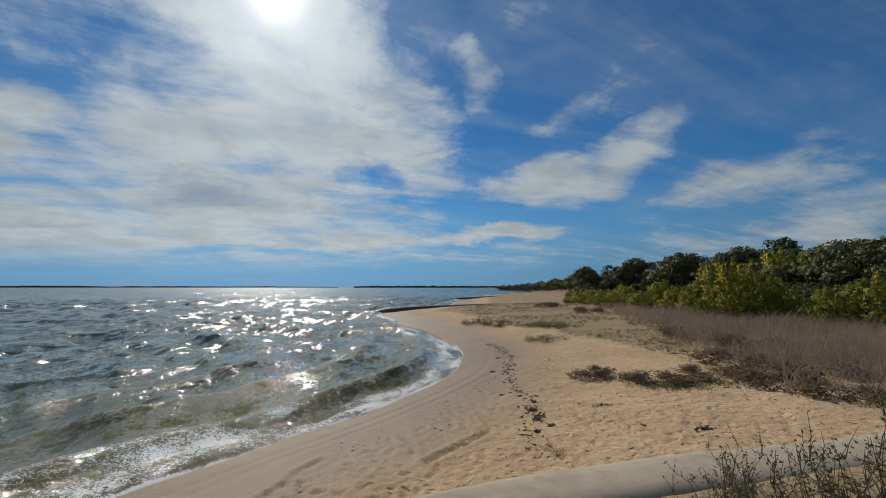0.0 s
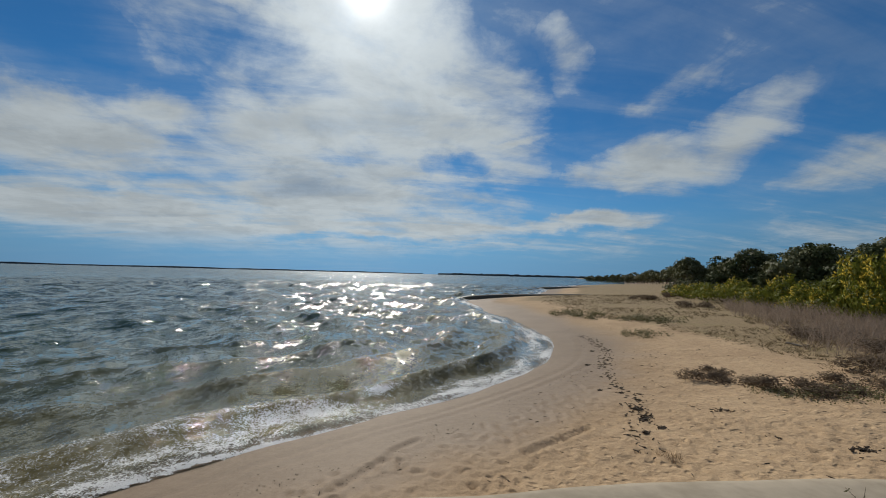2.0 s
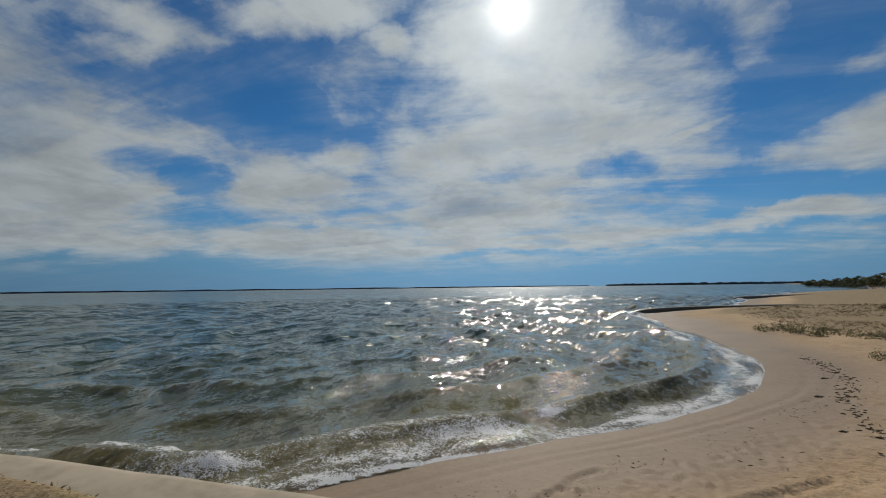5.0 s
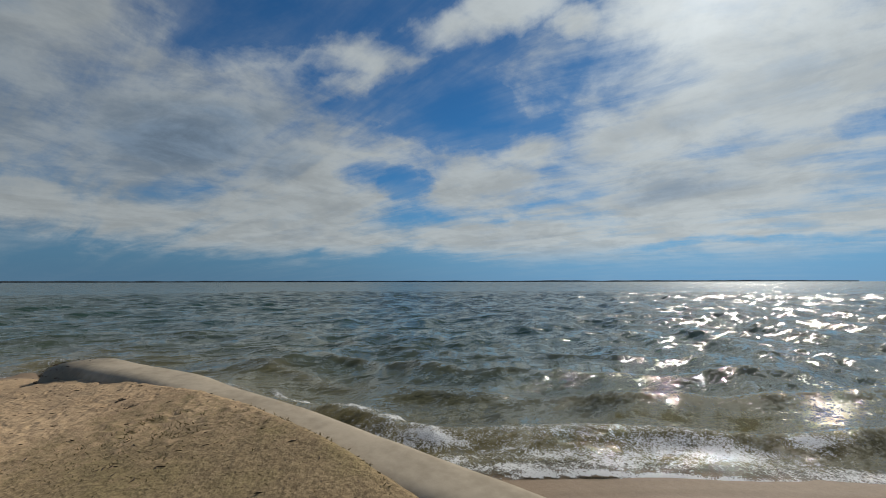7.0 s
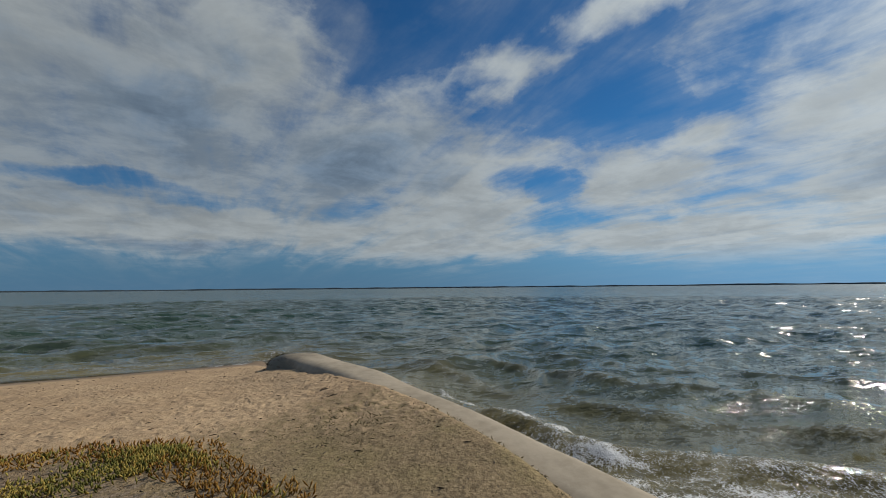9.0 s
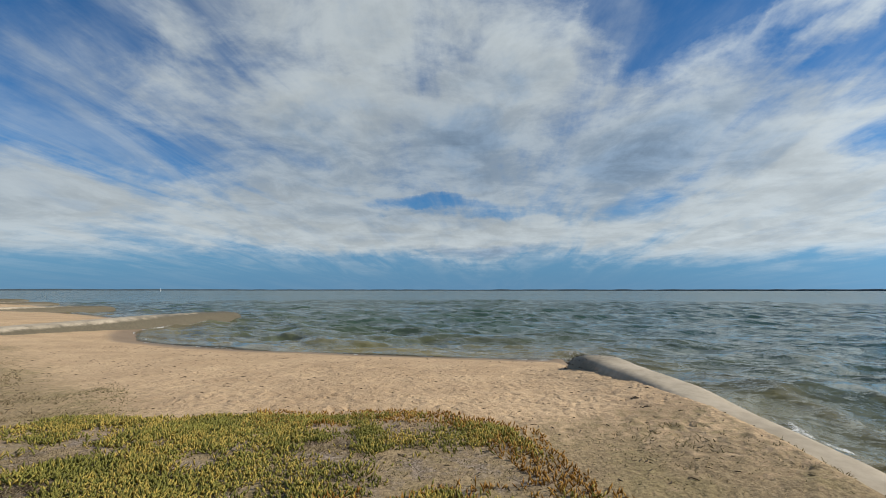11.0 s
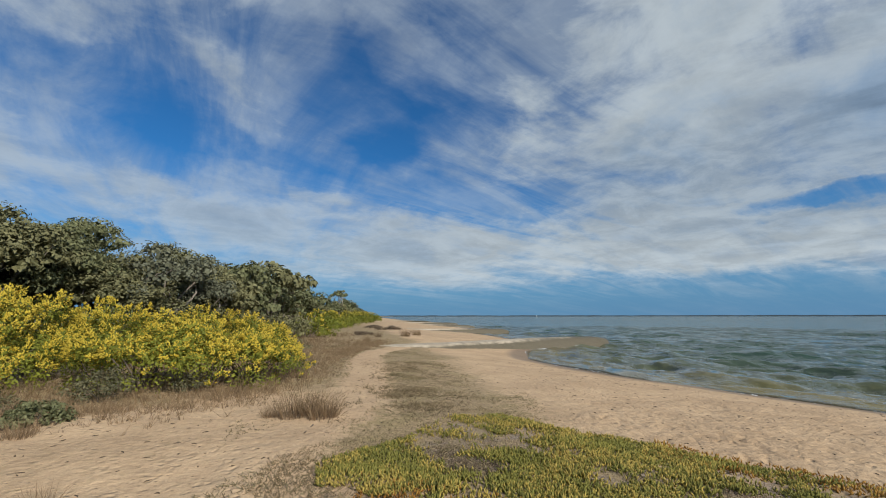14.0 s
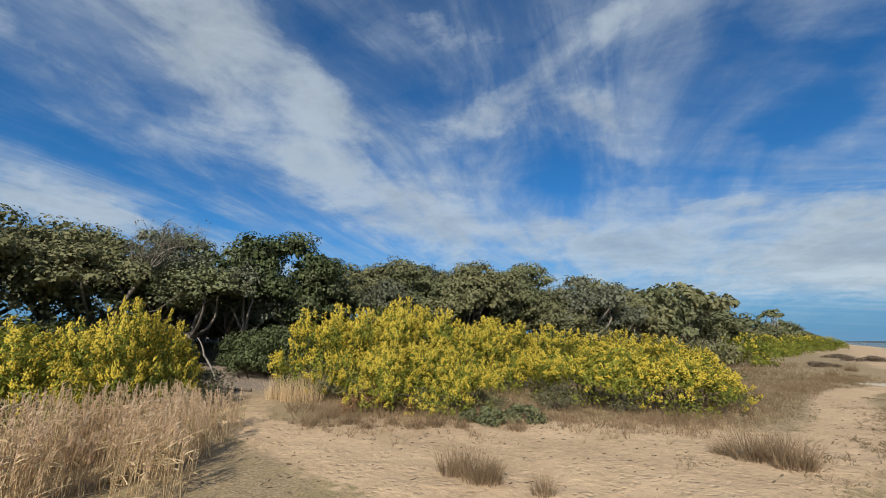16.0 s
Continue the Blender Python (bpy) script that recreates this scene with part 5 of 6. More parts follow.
for az in np.arange(314, 341, 1.5):
    under.set(*polar(az, np.interp(az, [309, 320, 330, 341], [34, 40, 50, 63]) + rng.uniform(-1, 3)), rng.uniform(2.0, 2.5), rng.uniform(1.6, 2.2), 0)
for az in np.arange(309, 341.5, 1.8):
    for k in range(2):
        far_off = np.interp(az, [309, 320, 330, 341], [25, 31, 42, 57]) + 4 * k + rng.uniform(-1, 1.5)
        under.set(*polar(az + rng.uniform(-0.8, 0.8), far_off), rng.uniform(1.3, 1.9), rng.uniform(0.9, 1.35), 0)
for az, r, s in ((232.0, 18.2, 1.1), (234.2, 18.0, 1.2), (236.4, 18.0, 1.2), (238.6, 18.6, 1.0), (247.6, 17.6, 0.9), (250.0, 17.6, 1.1), (252.5, 18.0, 1.1)):
    dark_under.set(*polar(az, r), s, s * 1.1)
for az in np.arange(233, 250, 1.6):
    under.set(*polar(az, 27 + rng.uniform(0, 4)), rng.uniform(1.6, 2.0), rng.uniform(2.0, 2.8), 0)
# the wood goes on along the shore to the south
for k in range(36):
    t = k / 35
    far_trees.set(*polar(177.2 - 3.9 * t**0.6 + rng.uniform(-0.2, 0.3), 105 + 480 * t**1.6), rng.uniform(0.8, 1.1) * (1 + 0.4 * t))

# low shrubs
grey_shrub = Stand(make_shrub("saltbush", 51, 0.75, 0.8, SALT_LEAF, "grey-green saltbush beside the wattles"))
green_shrub = Stand(make_shrub("green_shrub", 52, 0.5, 0.5, LEAF_DARK, "small dark green shrub on the sand"))
dead_shrub = Stand(make_shrub("dead_bush", 53, 0.7, 0.8, RUST, "rust-brown dead bush among dry grass", leaf_size=0.09))
for az, r, s in ((200, 11.6, 1.0), (209, 11.2, 0.8), (216, 10.8, 0.9), (228, 13.0, 1.3), (231, 14.5, 1.2), (243.5, 12.6, 1.3), (246, 10.8, 1.0), (182, 21, 1.2), (181, 14.8, 0.8), (192, 12.0, 0.7)):
    grey_shrub.set(*polar(az, r), s)
for az, r, s in ((204, 9.9, 1.0), (206.5, 9.7, 0.8), (208.5, 9.4, 0.9), (211, 9.6, 0.7)):
    green_shrub.set(*polar(az, r), s)
for az, r, s in ((223, 11.2, 1.0), (225.5, 10.9, 0.8), (219.5, 11.0, 0.7)):
    dead_shrub.set(*polar(az, r), s)

# grass tufts
tuft = Stand(make_tuft("grass_tuft", 61, 0.48, 0.32, 240, BROWN_GRASS, "brown dry grass tuft standing on bare sand", group="dry grass tufts"),
             make_tuft("grass_tuft", 62, 0.42, 0.22, 170, BROWN_GRASS, "thin brown grass tuft on bare sand", group="dry grass tufts"))
for az, r, s, k in ((180.6, 8.4, 1.35, 0), (177.0, 8.2, 1.35, 0), (178.6, 8.5, 1.3, 0), (183, 8.5, 0.9, 1), (176.2, 8.3, 1.1, 1), (210.0, 5.9, 1.2, 0), (212.8, 6.1, 1.1, 0), (208.6, 5.8, 0.9, 0), (202, 5.55, 0.9, 1), (208.0, 6.3, 0.6, 1), (205, 9.0, 0.9, 0), (212, 8.9, 0.9, 1),
                    (215.5, 9.2, 1.0, 0), (218, 9.0, 1.0, 0), (221, 9.4, 0.9, 1), (226, 9.5, 1.0, 0), (224, 9.0, 0.8, 1), (229, 10.2, 1.0, 0), (231, 9.4, 0.9, 1), (168, 40, 2.2, 0), (166.5, 42, 2.0, 0), (171.5, 38, 1.6, 0), (173, 33, 1.4, 0)):
    tuft.set(*polar(az, r), s, None, k)

# dry reeds by the sand path
reeds = Stand(make_reeds(71, 46, 1.35, 0.55, "tall pale dry reeds with feathery plumes"), make_reeds(72, 40, 1.2, 0.5, "pale dry reeds with bent leaves and plumes"))
rng = random.Random(12)
for k in range(34):
    az = rng.uniform(243.5, 266)
    r = rng.uniform(5.9, 9.2) + (0.9 if az < 246 else 0)
    reeds.set(*polar(az, r), rng.uniform(0.7, 0.88) * (0.82 if az < 246 else 1), None)
for az, r, s in ((241.5, 8.6, 0.7), (242.5, 9.2, 0.75), (240, 9.8, 0.6)):
    reeds.set(*polar(az, r), s)
white_reeds = Stand(make_tuft("white_reeds", 75, 1.05, 0.6, 190, STRAW, "pale bleached reed stand beside the path", "reeds", 0.012, 0.12))
for az, r, s in ((233.5, 12.8, 1.0), (231.2, 12.6, 1.0), (235.2, 13.4, 0.9)):
    white_reeds.set(*polar(az, r), s)

# twiggy saltbush beside the groyne
def make_twiggy(seed, high, spread, label):
    rng = np.random.default_rng(seed)
    root = tagged(new("twiggy_saltbush"), label, "shrub", "saltbushes by the groyne")
    paths, spots = [], []
    for k in range(60):
        a, lean = rng.uniform(0, 6.283), rng.uniform(0.1, 1.0)
        top = np.array([math.cos(a) * lean * spread, math.sin(a) * lean * spread, high * rng.uniform(0.55, 1.05) * (1 - 0.3 * lean)])
        stem = np.array(limb((rng.normal(0, 0.05), rng.normal(0, 0.05), -0.05), top, 0.006, rng, 0.10, 7, 0.25))
        paths.append(stem)
        for j in range(3):
            s = stem[rng.integers(3, 7), :3]
            e = s + rng.normal(0, 0.06, 3) + [0, 0, 0.09]
            paths.append(limb(s, e, 0.0028, rng, 0.1, 3, 0.4))
            spots.append(s + (e - s) * rng.random((9, 1)) + rng.normal(0, 0.012, (9, 3)))
        spots.append(stem[rng.integers(3, 7, 10), :3] + rng.normal(0, 0.014, (10, 3)))
    spots = np.vstack(spots)
    part("twig_mass", mesh_of("twig_mass", *tubes(paths, 4), TWIG), root)
    part("foliage", mesh_of("foliage", *leaves(spots, rng.normal(size=spots.shape), 0.026, 0.012, rng), SALT_LEAF), root)
    return root


twiggy = Stand(make_twiggy(81, 0.95, 0.55, "twiggy grey-green saltbush in front of the groyne"))
for x, y, s in ((2.1, 2.35, 0.95), (2.6, 2.35, 1.12), (3.2, 2.5, 1.15), (1.85, 2.75, 0.8), (2.9, 2.0, 1.05)):
    twiggy.set(x, y, s)

# low brown bushes on the north beach
brown_bush = Stand(make_shrub("brown_bush", 91, 0.42, 0.85, DARK_BRUSH, "low dark brown bush on the edge of the sand", 22, 60, 0.08, "low bushes on the north beach"))
for x, y, s in ((*polar(173.6, 42), 1.2), (*polar(170.8, 58), 1.7), (*polar(169.6, 60), 1.4), (*polar(172.5, 66), 1.5), (*polar(346, 40), 1.4), (*polar(341, 33), 1.2), (*polar(343, 48), 1.4), (*polar(322, 11.5), 0.9), (*polar(319, 12.5), 1.0), (*polar(326, 14), 1.0), (*polar(317, 10.6), 0.8), (*polar(324, 17), 1.2), (*polar(330, 20), 1.2), (4.0, 11.2, 0.75), (4.4, 10.9, 0.6), (5.1, 10.0, 0.8), (5.6, 9.9, 0.7), (7.2, 9.9, 0.8), (6.6, 10.6, 0.7)):
    brown_bush.set(x, y, s * 1.3, s * 0.8)
mat_shrub = Stand(make_shrub("creeping_mat", 92, 0.12, 0.9, LEAF_OLIVE, "creeping green mat plant at the foot of the brown bushes", 26, 40, 0.06, "low bushes on the north beach"))
for x, y, s in ((2.6, 27.6, 1.8), (3.6, 26, 1.6), (5.3, 24, 1.4), (6.4, 23, 1.5), (4.6, 19, 1.2), (5.2, 9.5, 0.8), (6.1, 9.5, 0.9), (7.6, 7.4, 0.8), (4.7, 9.9, 0.6)):
    mat_shrub.set(x, y, s)
for x, y, s in ((1.6, 6.05, 0.5), (0.2, 4.9, 0.45), (0.45, 4.85, 0.5), (0.0, 4.75, 0.4), (1.5, 6.2, 0.4), (-0.5, 4.6, 0.4)):
    tuft.set(x, y, s, None, 1)


def blades_over(name, count, seed, box, test, high, width, mat, label, category, lean=0.5, per=4, segs=2):
    """Uncountable small growth over a stretch of ground, as one object."""
    spots = scatter(count, seed, box, test)
    rng = np.random.default_rng(seed + 1)
    z = ground_height(spots[:, 0], spots[:, 1])[0]
    start = np.repeat(np.column_stack([spots, z - 0.02]), per, axis=0)
    start[:, :2] += rng.normal(0, 0.03, (len(start), 2))
    tall = high * rng.uniform(0.4, 1.1, (len(start), 1)) * (0.78 + 0.75 * rough_noise(start[:, 0], start[:, 1], 0.6, seed, 4))[:, None]
    end = start + np.concatenate([rng.normal(0, lean, (len(start), 2)) * tall, tall], 1)
    me = mesh_of(name, *ribbons(start, end, width, rng, segs, 0.2), mat)
    return tagged(new(name, me), label, category, kind="stuff")


def on_mauve(x, y, rng):
    z, shore, lee, behind, sea = ground_height(x, y, False)
    az = np.degrees(np.arctan2(-x, y)) % 360
    r = np.hypot(x, y)
    edge = np.interp(az, [305, 314, 318, 322, 326, 330, 334, 338], [8.8, 9.4, 10.0, 10.6, 12.5, 15.5, 20, 28])
    thick = rng.random(len(x)) < np.clip(9.0 / r, 0.15, 1) * np.clip((r - edge) / 4, 0.12, 1)
    return (az > 305) & (az < 338) & (r > edge + 1.2 * rough_noise(x, y, 0.3, 7)) & (behind < 2.5) & (r < 46) & thick


blades_over("dry_brush", 5200, 101, (4, 30, 5, 42), on_mauve, 0.85, 0.014, MAUVE_BRUSH, "wide bed of mauve-brown dry brush behind the north beach", "dry brush", 0.36, 5)


def on_flat(x, y, rng):
    z, shore, lee, behind, sea = ground_height(x, y, False)
    start = np.interp(y, [8, 12, 20, 40], [8.6, 6.6, 5.0, 4.6])
    return (lee < 0.3) & (shore > start + 0.9 * rough_noise(x, y, 0.25, 22)) & (rough_noise(x, y, 0.35, 33) > -0.15) & (behind < 1) & (y > 9) & (rng.random(len(x)) < 12 / np.hypot(x, y))


blades_over("dry_flat_growth", 6500, 107, (1, 22, 9, 48), on_flat, 0.16, 0.02, RUST_GRASS, "low brown growth patches on the sand flat", "ground cover", 0.6, 5, 1)


def on_mound(x, y, rng):
    z, shore, lee, behind, sea = ground_height(x, y, False)
    bare = np.minimum(away(x, y, TRACK), away(x, y, SIDE_TRACK)) < 0.55
    sparse = rough_noise(x, y, 0.45, 12) + 0.9 * rough_noise(x, y, 1.7, 13, 3) > rng.normal(0.1, 0.25, len(x))
    return (lee > 0.7) & (cover_depth(x, y) > 0.2 + 0.8 * rough_noise(x, y, 0.4, 21)) & (behind < 1) & ~bare & sparse & (np.hypot(x, y) > 3) & (x < 0.6 - 0.05 * y) & (y < 2.5)


blades_over("dry_groundcover", 17000, 103, (-10, 2, -30, 2.5), on_mound, 0.06, 0.018, GROUND_GRASS, "short dry grey-brown ground cover over the sand", "ground cover", 0.8, 4, 1)


def on_heath(x, y, rng):
    d = away(x, y, HEATH)
    return (rng.random(len(x)) < np.exp(-((d / 0.9) ** 2)) * np.clip(0.5 + 1.1 * rough_noise(x, y, 1.4, 18, 3), 0.05, 1))


HEATH = spline([(-1.9, -8.2), (-2.7, -10.5), (-3.3, -13.5), (-3.9, -17.5)])
blades_over("brown_heath", 2200, 109, (-6, 0, -19, -7), on_heath, 0.10, 0.016, RUST_GRASS, "low dark brown heath clumps beside the sandy track", "ground cover", 0.7, 6, 1)


def on_verge(x, y, rng):
    d = away(x, y, VERGE)
    bare = away(x, y, TRACK) < 0.6
    return ~bare & (rng.random(len(x)) < np.exp(-((d / 1.1) ** 2)) * np.clip(0.55 + 0.9 * rough_noise(x, y, 0.9, 28, 3), 0.05, 1))


VERGE = spline([(7.2, -6.5), (5.6, -8.1), (4.0, -9.4), (2.2, -10.4), (1.0, -12.5), (0.2, -16), (-0.9, -21), (-3.0, -27), (-4.5, -33)])
blades_over("verge_grass", 3300, 115, (-7, 9, -35, -5.5), on_verge, 0.26, 0.011, BROWN_GRASS, "dry brown grass between the sandy track and the bushes", "grass", 0.4, 6, 1)


def on_fringe(x, y, rng):
    d = pig_depth(x, y)
    return (d > -0.55) & (d < 0.35) & (y < -3.0) & (x > -4.6) & (rng.random(len(x)) < np.clip(0.6 + 0.9 * rough_noise(x, y, 1.3, 29, 3), 0.05, 1))


def pig_depth(x, y):
    return away(x, y, PIG_LINE) * np.where(inside(x, y, PIG_LINE), 1, -1) + 0.5 * rough_noise(x, y, 0.6, 50)


blades_over("withered_fringe", 1800, 117, (-5, 0.6, -8.6, -2.8), on_fringe, 0.07, 0.014, RUST_GRASS, "withered brown stems round the creeping succulent carpet", "ground cover", 0.8, 6, 1)


def on_scrub_edge(x, y, rng):
    z, shore, lee, behind, sea = ground_height(x, y, False)
    bare = np.minimum(away(x, y, TRACK), away(x, y, SIDE_TRACK)) < 0.9
    return (y < -4) & (behind > np.interp(y, [-45, -30, -20, -11.5, -9, -7], [-9, -8, -5.5, -4.4, -2.8, -2.2]) + 1.2 * rough_noise(x, y, 0.4, 15)) & (behind < 3.5) & ~bare & (rng.random(len(x)) < np.clip(1.15 + behind / 7, 0.12, 1))


blades_over("dry_scrub_grass", 6400, 105, (-6, 13, -46, -5), on_scrub_edge, 0.42, 0.010, BROWN_GRASS, "brown dry grass along the foot of the wattles", "grass", 0.35, 6, 1)


def fingers(name, count, seed, test, mat, label, size=0.055):
    """Upright fat leaves of a creeping succulent."""
    spots = scatter(count, seed, (-6.6, 0.4, -8.2, 0), test)
    rng = np.random.default_rng(seed + 1)
    n = len(spots)
    z = ground_height(spots[:, 0], spots[:, 1])[0]
    heap = 0.035 + 0.055 * rough_noise(spots[:, 0], spots[:, 1], 3.0, 77)
    foot = np.column_stack([spots, z - 0.01])
    lift = np.column_stack([rng.normal(0, 0.75, (n, 2)), np.ones(n)])
    lift /= np.linalg.norm(lift, axis=1)[:, None]
    long = (heap + size * rng.uniform(0.5, 1.1, n))[:, None]
    side = np.cross(lift, rng.normal(size=(n, 3)))
    side /= np.linalg.norm(side, axis=1)[:, None]
    other = np.cross(lift, side)
    rows = [foot]
    for share, fat in ((0.6, 0.0105),):
        for k in range(3):
            a = 2 * math.pi * k / 3
            rows.append(foot + lift * long * share + (side * math.cos(a) + other * math.sin(a)) * fat)
    rows.append(foot + lift * long)
    verts = np.stack(rows, 1).reshape(-1, 3)
    one = np.array([(0, 2, 1), (0, 3, 2), (0, 1, 3), (4, 1, 2), (4, 2, 3), (4, 3, 1)])
    me = mesh_of(name, verts, (np.arange(n)[:, None, None] * 5 + one).reshape(-1, 3), mat)
    return tagged(new(name, me), label, "succulent", kind="stuff")


def hollow(x, y):
    """Bare places in the carpet."""
    bare = 0
    for cx, cy, size in ((-4.5, -1.95, 0.55), (-4.7, -1.25, 0.45), (-4.34, -3.65, 0.3), (-2.1, -5.2, 0.4), (-2.0, -5.9, 0.35), (-2.75, -5.8, 0.35), (-5.45, -3.1, 0.25), (-3.3, -4.3, 0.25)):
        bare = np.maximum(bare, np.exp(-((np.hypot(x - cx, y - cy) / size) ** 2)))
    return bare


def green_zone(x, y, rng):
    return (pig_depth(x, y) > 0.05) & (rough_noise(x, y, 0.8, 55) + 0.9 * rough_noise(x, y, 2.6, 56, 3) > -0.02 + 1.0 * hollow(x, y) + rng.normal(0, 0.26, len(x)))


def rust_zone(x, y, rng):
    d = pig_depth(x, y)
    return (d > -0.15) & (d < 0.6) & (rough_noise(x, y, 0.5, 57) > -0.25 + 0.05 * (x + 5) - 0.06 * (y + 4))


def on_hollow(x, y, rng):
    return (pig_depth(x, y) > 0.0) & (hollow(x, y) + 0.5 * rough_noise(x, y, 1.6, 58, 3) > rng.normal(0.42, 0.12, len(x)))


blades_over("withered_stems", 2600, 119, (-6.4, 0.2, -8, -0.4), on_hollow, 0.055, 0.010, DARK_BRUSH, "dead grey-brown stems in the gaps of the succulent carpet", "ground cover", 1.1, 6, 1)
fingers("creeping_succulent", 24000, 111, green_zone, PIG_GREEN, "thick carpet of green and gold creeping succulent on the dune")
fingers("rusty_succulent", 2600, 113, rust_zone, PIG_RED, "rust-orange edge of the creeping succulent carpet", 0.045)

# seaweed, sticks and driftwood
def make_wrack(seed, spread):
    rng = np.random.default_rng(seed)
    paths = []
    for k in range(56):
        a = rng.uniform(0, 6.283)
        s = np.array([rng.normal(0, spread * 0.5), rng.normal(0, spread * 0.24), 0.006])
        paths.append(limb(s, s + [math.cos(a) * 0.06, math.sin(a) * 0.05, rng.uniform(0, 0.02)], 0.011, rng, 0.2, 4, 0.5))
    return tagged(new("seaweed_heap", mesh_of("seaweed_heap", *tubes(paths, 5), SEAWEED)), "dark heap of dried seaweed on the sand", "seaweed", "seaweed on the beach")


wrack = Stand(make_wrack(1, 0.12), make_wrack(2, 0.2))
for x, y, s, k in ((1.75, 8.45, 1.0, 1), (1.75, 7.9, 1.0, 1), (1.85, 7.35, 0.9, 0), (1.55, 7.1, 0.7, 0), (1.75, 9.6, 0.8, 0), (1.9, 9.0, 0.7, 0), (1.35, 9.9, 0.6, 0), (3.1, 8.3, 0.8, 1), (4.0, 6.6, 0.9, 1), (3.2, 7.0, 0.6, 0), (1.5, 13, 0.8, 0), (2.0, 15.5, 0.9, 0),
                   (-8.3, -0.55, 0.6, 1), (-7.6, -0.35, 0.6, 0), (-9.4, -4.6, 0.5, 0), (-10.6, -7.5, 0.4, 0), (-7.5, -9, 0.5, 0), (-11.5, -12, 0.6, 1)):
    wrack.set(x, y, s, None, k, None, 0.0)
def strew(name, count, seed, box, test, length, thick, mat, label, category):
    """Countless small bits lying on the sand, as one object."""
    spots = scatter(count, seed, box, test)
    rng = np.random.default_rng(seed + 1)
    z = ground_height(spots[:, 0], spots[:, 1])[0]
    paths = []
    for (x, y), h in zip(spots, z):
        a, long = rng.uniform(0, 6.283), length * rng.uniform(0.4, 1.3)
        e = np.array([math.cos(a), math.sin(a), 0]) * long / 2
        mid = np.array([x, y, h + thick * 0.9])
        bow = rng.normal(0, long * 0.12, 3) * [1, 1, 0.3]
        paths.append([[*(mid - e), thick * 0.5], [*(mid + bow), thick], [*(mid + e), thick * 0.5]])
    return tagged(new(name, mesh_of(name, *tubes(paths, 4), mat)), label, category, kind="stuff")


def on_dry_beach(x, y, rng):
    z, shore, lee, behind, sea = ground_height(x, y, False)
    r = np.hypot(x, y)
    return (shore > 1.0) & (behind < -0.5) & (r > 4.2) & (r < 24) & (rng.random(len(x)) < 0.25 + 0.9 * np.clip(rough_noise(x, y, 0.35, 121, 3), 0, 1))


def on_tide_mark(x, y, rng):
    z, shore, lee, behind, sea = ground_height(x, y, False)
    return (lee < 0.5) & (np.abs(shore - 1.3 - 0.5 * rough_noise(x, y, 0.3, 123, 2)) < 0.6 * rng.random(len(x)) ** 2) & (rough_noise(x, y, 0.8, 124, 3) > 0.0) & (y < 22)


def on_wrack_line(x, y, rng):
    return away(x, y, WRACK_LINE) < 0.30 * rng.random(len(x)) ** 1.5


WRACK_LINE = spline([(1.35, 6.3), (1.45, 7.2), (1.75, 8.2), (1.9, 9.2), (1.75, 10.6), (1.9, 12.5), (2.4, 15.5), (2.2, 19)])
strew("beach_litter", 1500, 131, (-16, 8, -22, 16), on_dry_beach, 0.075, 0.007, SEAWEED, "small dark twigs and weed bits strewn over the dry sand", "litter")
strew("shell_grit", 500, 133, (-6, 4, 3.5, 22), on_tide_mark, 0.018, 0.005, SEAWEED, "line of dark shell grit along the tide mark", "shell grit")
strew("weed_line", 260, 135, (0, 4, 5.5, 20), on_wrack_line, 0.085, 0.011, SEAWEED, "broken line of dark dried weed on the north beach", "seaweed")
log = new("driftwood_log", mesh_of("driftwood_log", *tubes([limb((-1.1, 0, 0.06), (1.1, 0.15, 0.1), 0.07, np.random.default_rng(8), 0.06, 7, 0.5), limb((0.3, 0.05, 0.08), (0.7, 0.5, 0.3), 0.03, np.random.default_rng(9), 0.1, 4, 0.4)], 7), PALE_WOOD, smooth=True))
put_first(tagged(log, "bleached driftwood log lying in the dry brush", "driftwood"), 8.6, 15.3, 0.7, 150)
stick = new("stick", mesh_of("stick", *tubes([limb((-0.25, 0, 0.012), (0.25, 0.05, 0.02), 0.012, np.random.default_rng(10), 0.08, 5, 0.6)], 5), TWIG))
put_first(tagged(stick, "dark stick lying on the sandy track", "stick"), *polar(178.6, 7.4), 1.0, 70)
plank = new("plank", mesh_of("plank", *tubes([[[-0.55, 0, 0.05, 0.07], [0.55, 0, 0.05, 0.07]]], 4), TWIG))
put_first(tagged(plank, "weathered plank step across the sand path", "plank"), *polar(239.6, 15.0), 0.8, 35)

# far shores: low wooded land across the water, with the air's haze in its colour


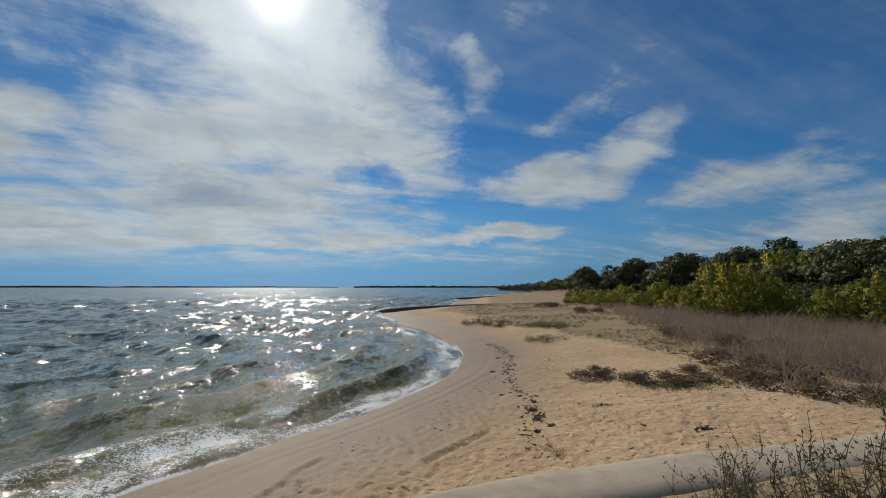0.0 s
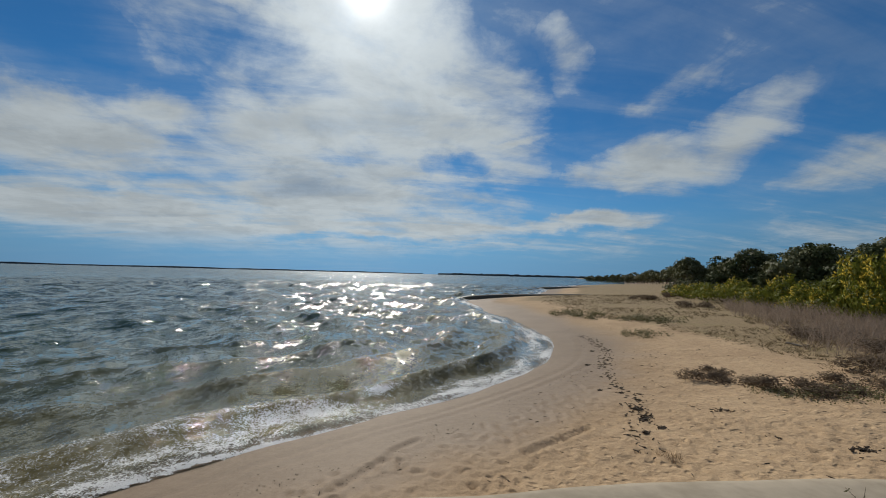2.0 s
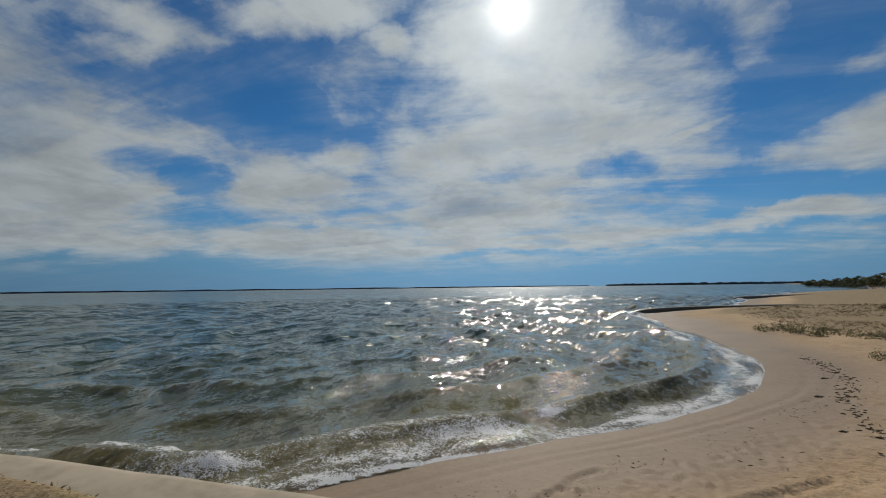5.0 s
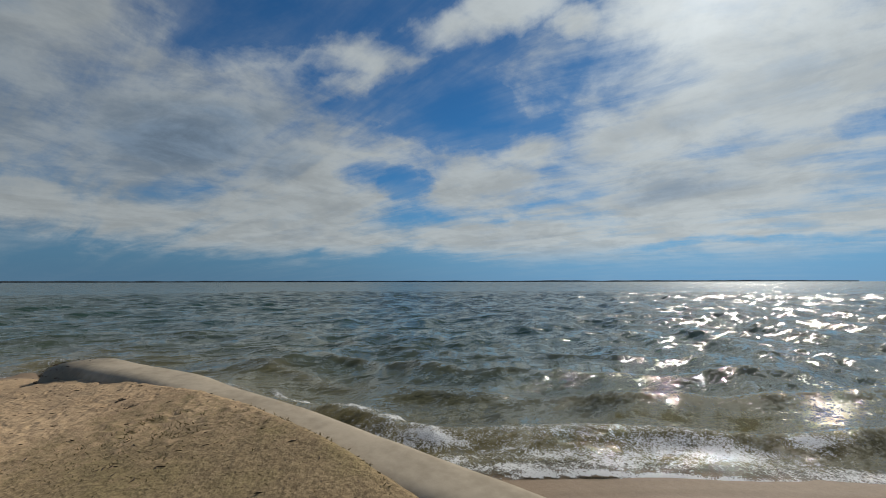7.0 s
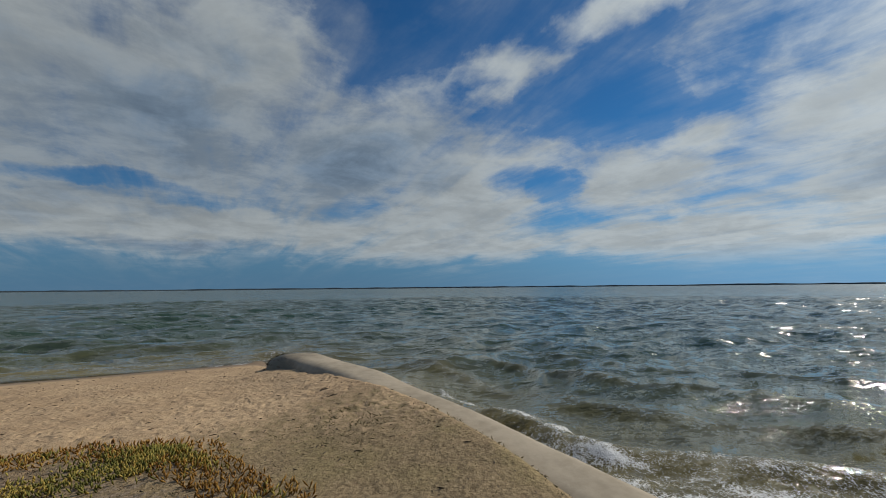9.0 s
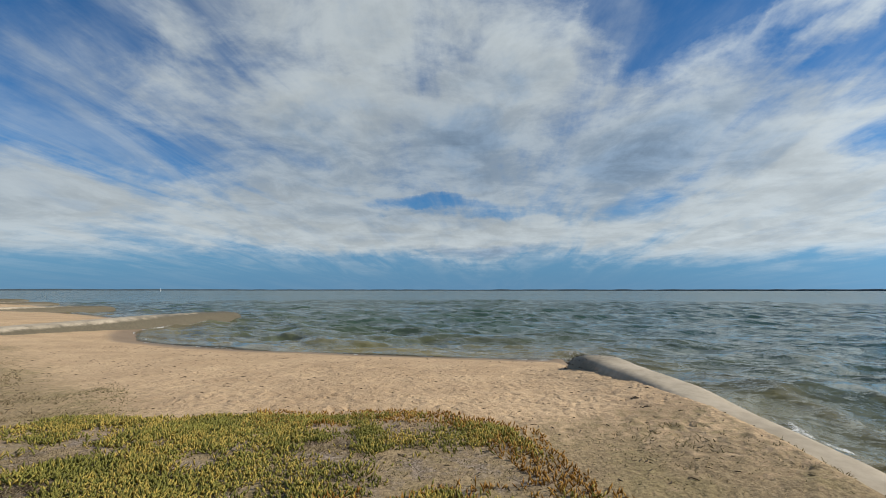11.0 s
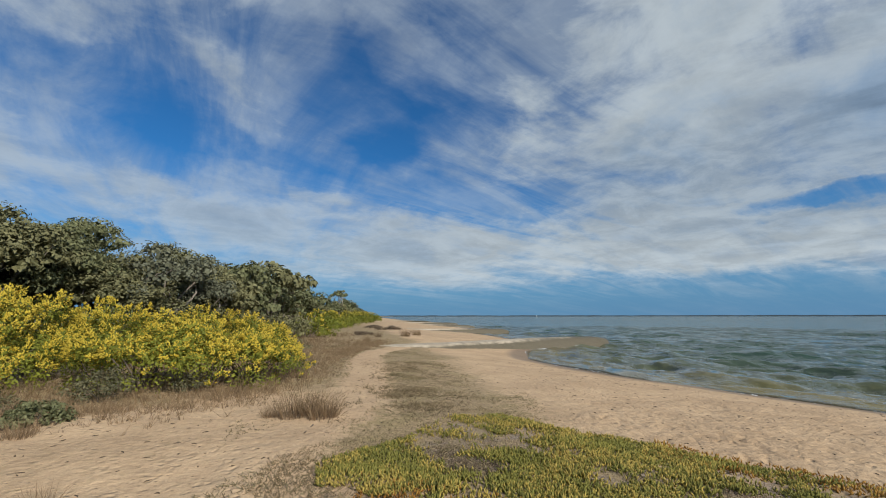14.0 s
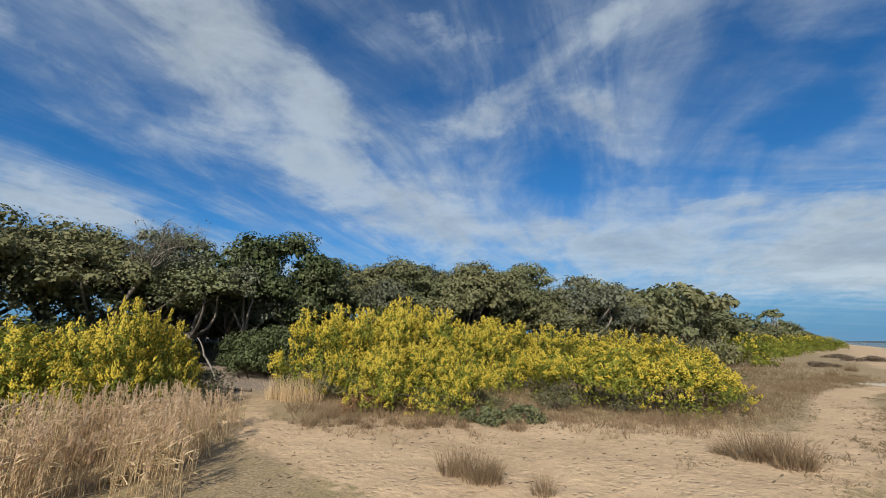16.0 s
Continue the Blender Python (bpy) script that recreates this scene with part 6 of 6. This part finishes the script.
def far_shore(name, az0, az1, r, low, high, seed, label):
    n = 420
    a = np.radians(np.linspace(az0, az1, n))
    s = np.linspace(0, 1, n)
    ridge = low + (high - low) * (0.5 + 0.5 * rough_noise(s * 60, s * 0, 1.0, seed, 5)) * np.minimum(1, np.minimum(s, 1 - s) * 14)
    x, y = -np.sin(a), np.cos(a)
    verts = np.vstack([np.stack([x * (r + d), y * (r + d), h], 1) for d, h in ((0, ridge * 0 - 1), (6, ridge * 0.75), (25, ridge), (160, ridge * 0 - 1))])
    i = np.arange(4 * n).reshape(4, n)
    faces = np.stack([i[:-1, :-1], i[1:, :-1], i[1:, 1:], i[:-1, 1:]], -1).reshape(-1, 4)
    tagged(new(name, mesh_of(name, verts, faces, HAZED_LAND)), label, "distant shore", kind="structure")


far_shore("backdrop_west", 14, 118, 4300, 7, 17, 1, "thin dark line of the far wooded shore across the water")
far_shore("backdrop_north", -9, 12, 3000, 9, 18, 2, "low wooded far shore beyond the point")
far_shore("backdrop_south", 114, 180, 4600, 9, 15, 3, "faint low shore on the southern horizon")

# a small sailing boat far out
boat = tagged(new("sailing_boat"), "tiny white sailing boat far out on the water", "boat")
hull = bmesh.new()
bmesh.ops.create_cube(hull, size=1.0)
for v in hull.verts:
    v.co = Vector((v.co.x * 6.5 * (1.0 if v.co.z > 0 else 0.8), v.co.y * (2.0 if v.co.z > 0 else 1.2) * (0.25 if v.co.x > 0 else 1), v.co.z * 1.0 + 0.3))
me = bpy.data.meshes.new("hull")
hull.to_mesh(me)
me.materials.append(WHITE_PAINT)
part("hull", me, boat)
part("mast", mesh_of("mast", *tubes([[[0, 0, 0, 0.08], [0, 0, 9, 0.05]]], 6), WHITE_PAINT), boat)
sail = mesh_of("sail", [(0, 0, 1.4), (-3.2, 0.3, 1.4), (-1.4, 0.35, 5), (0, 0, 9), (0.02, 0.03, 1.4), (-3.2, 0.33, 1.4), (-1.4, 0.38, 5), (0.02, 0.03, 9)], [(0, 1, 2), (0, 2, 3), (4, 6, 5), (4, 7, 6)], WHITE_PAINT)
part("sail", sail, boat)
boat.matrix_basis = pose(*polar(150.8, 1500), 0.0, 0, 0, 40)
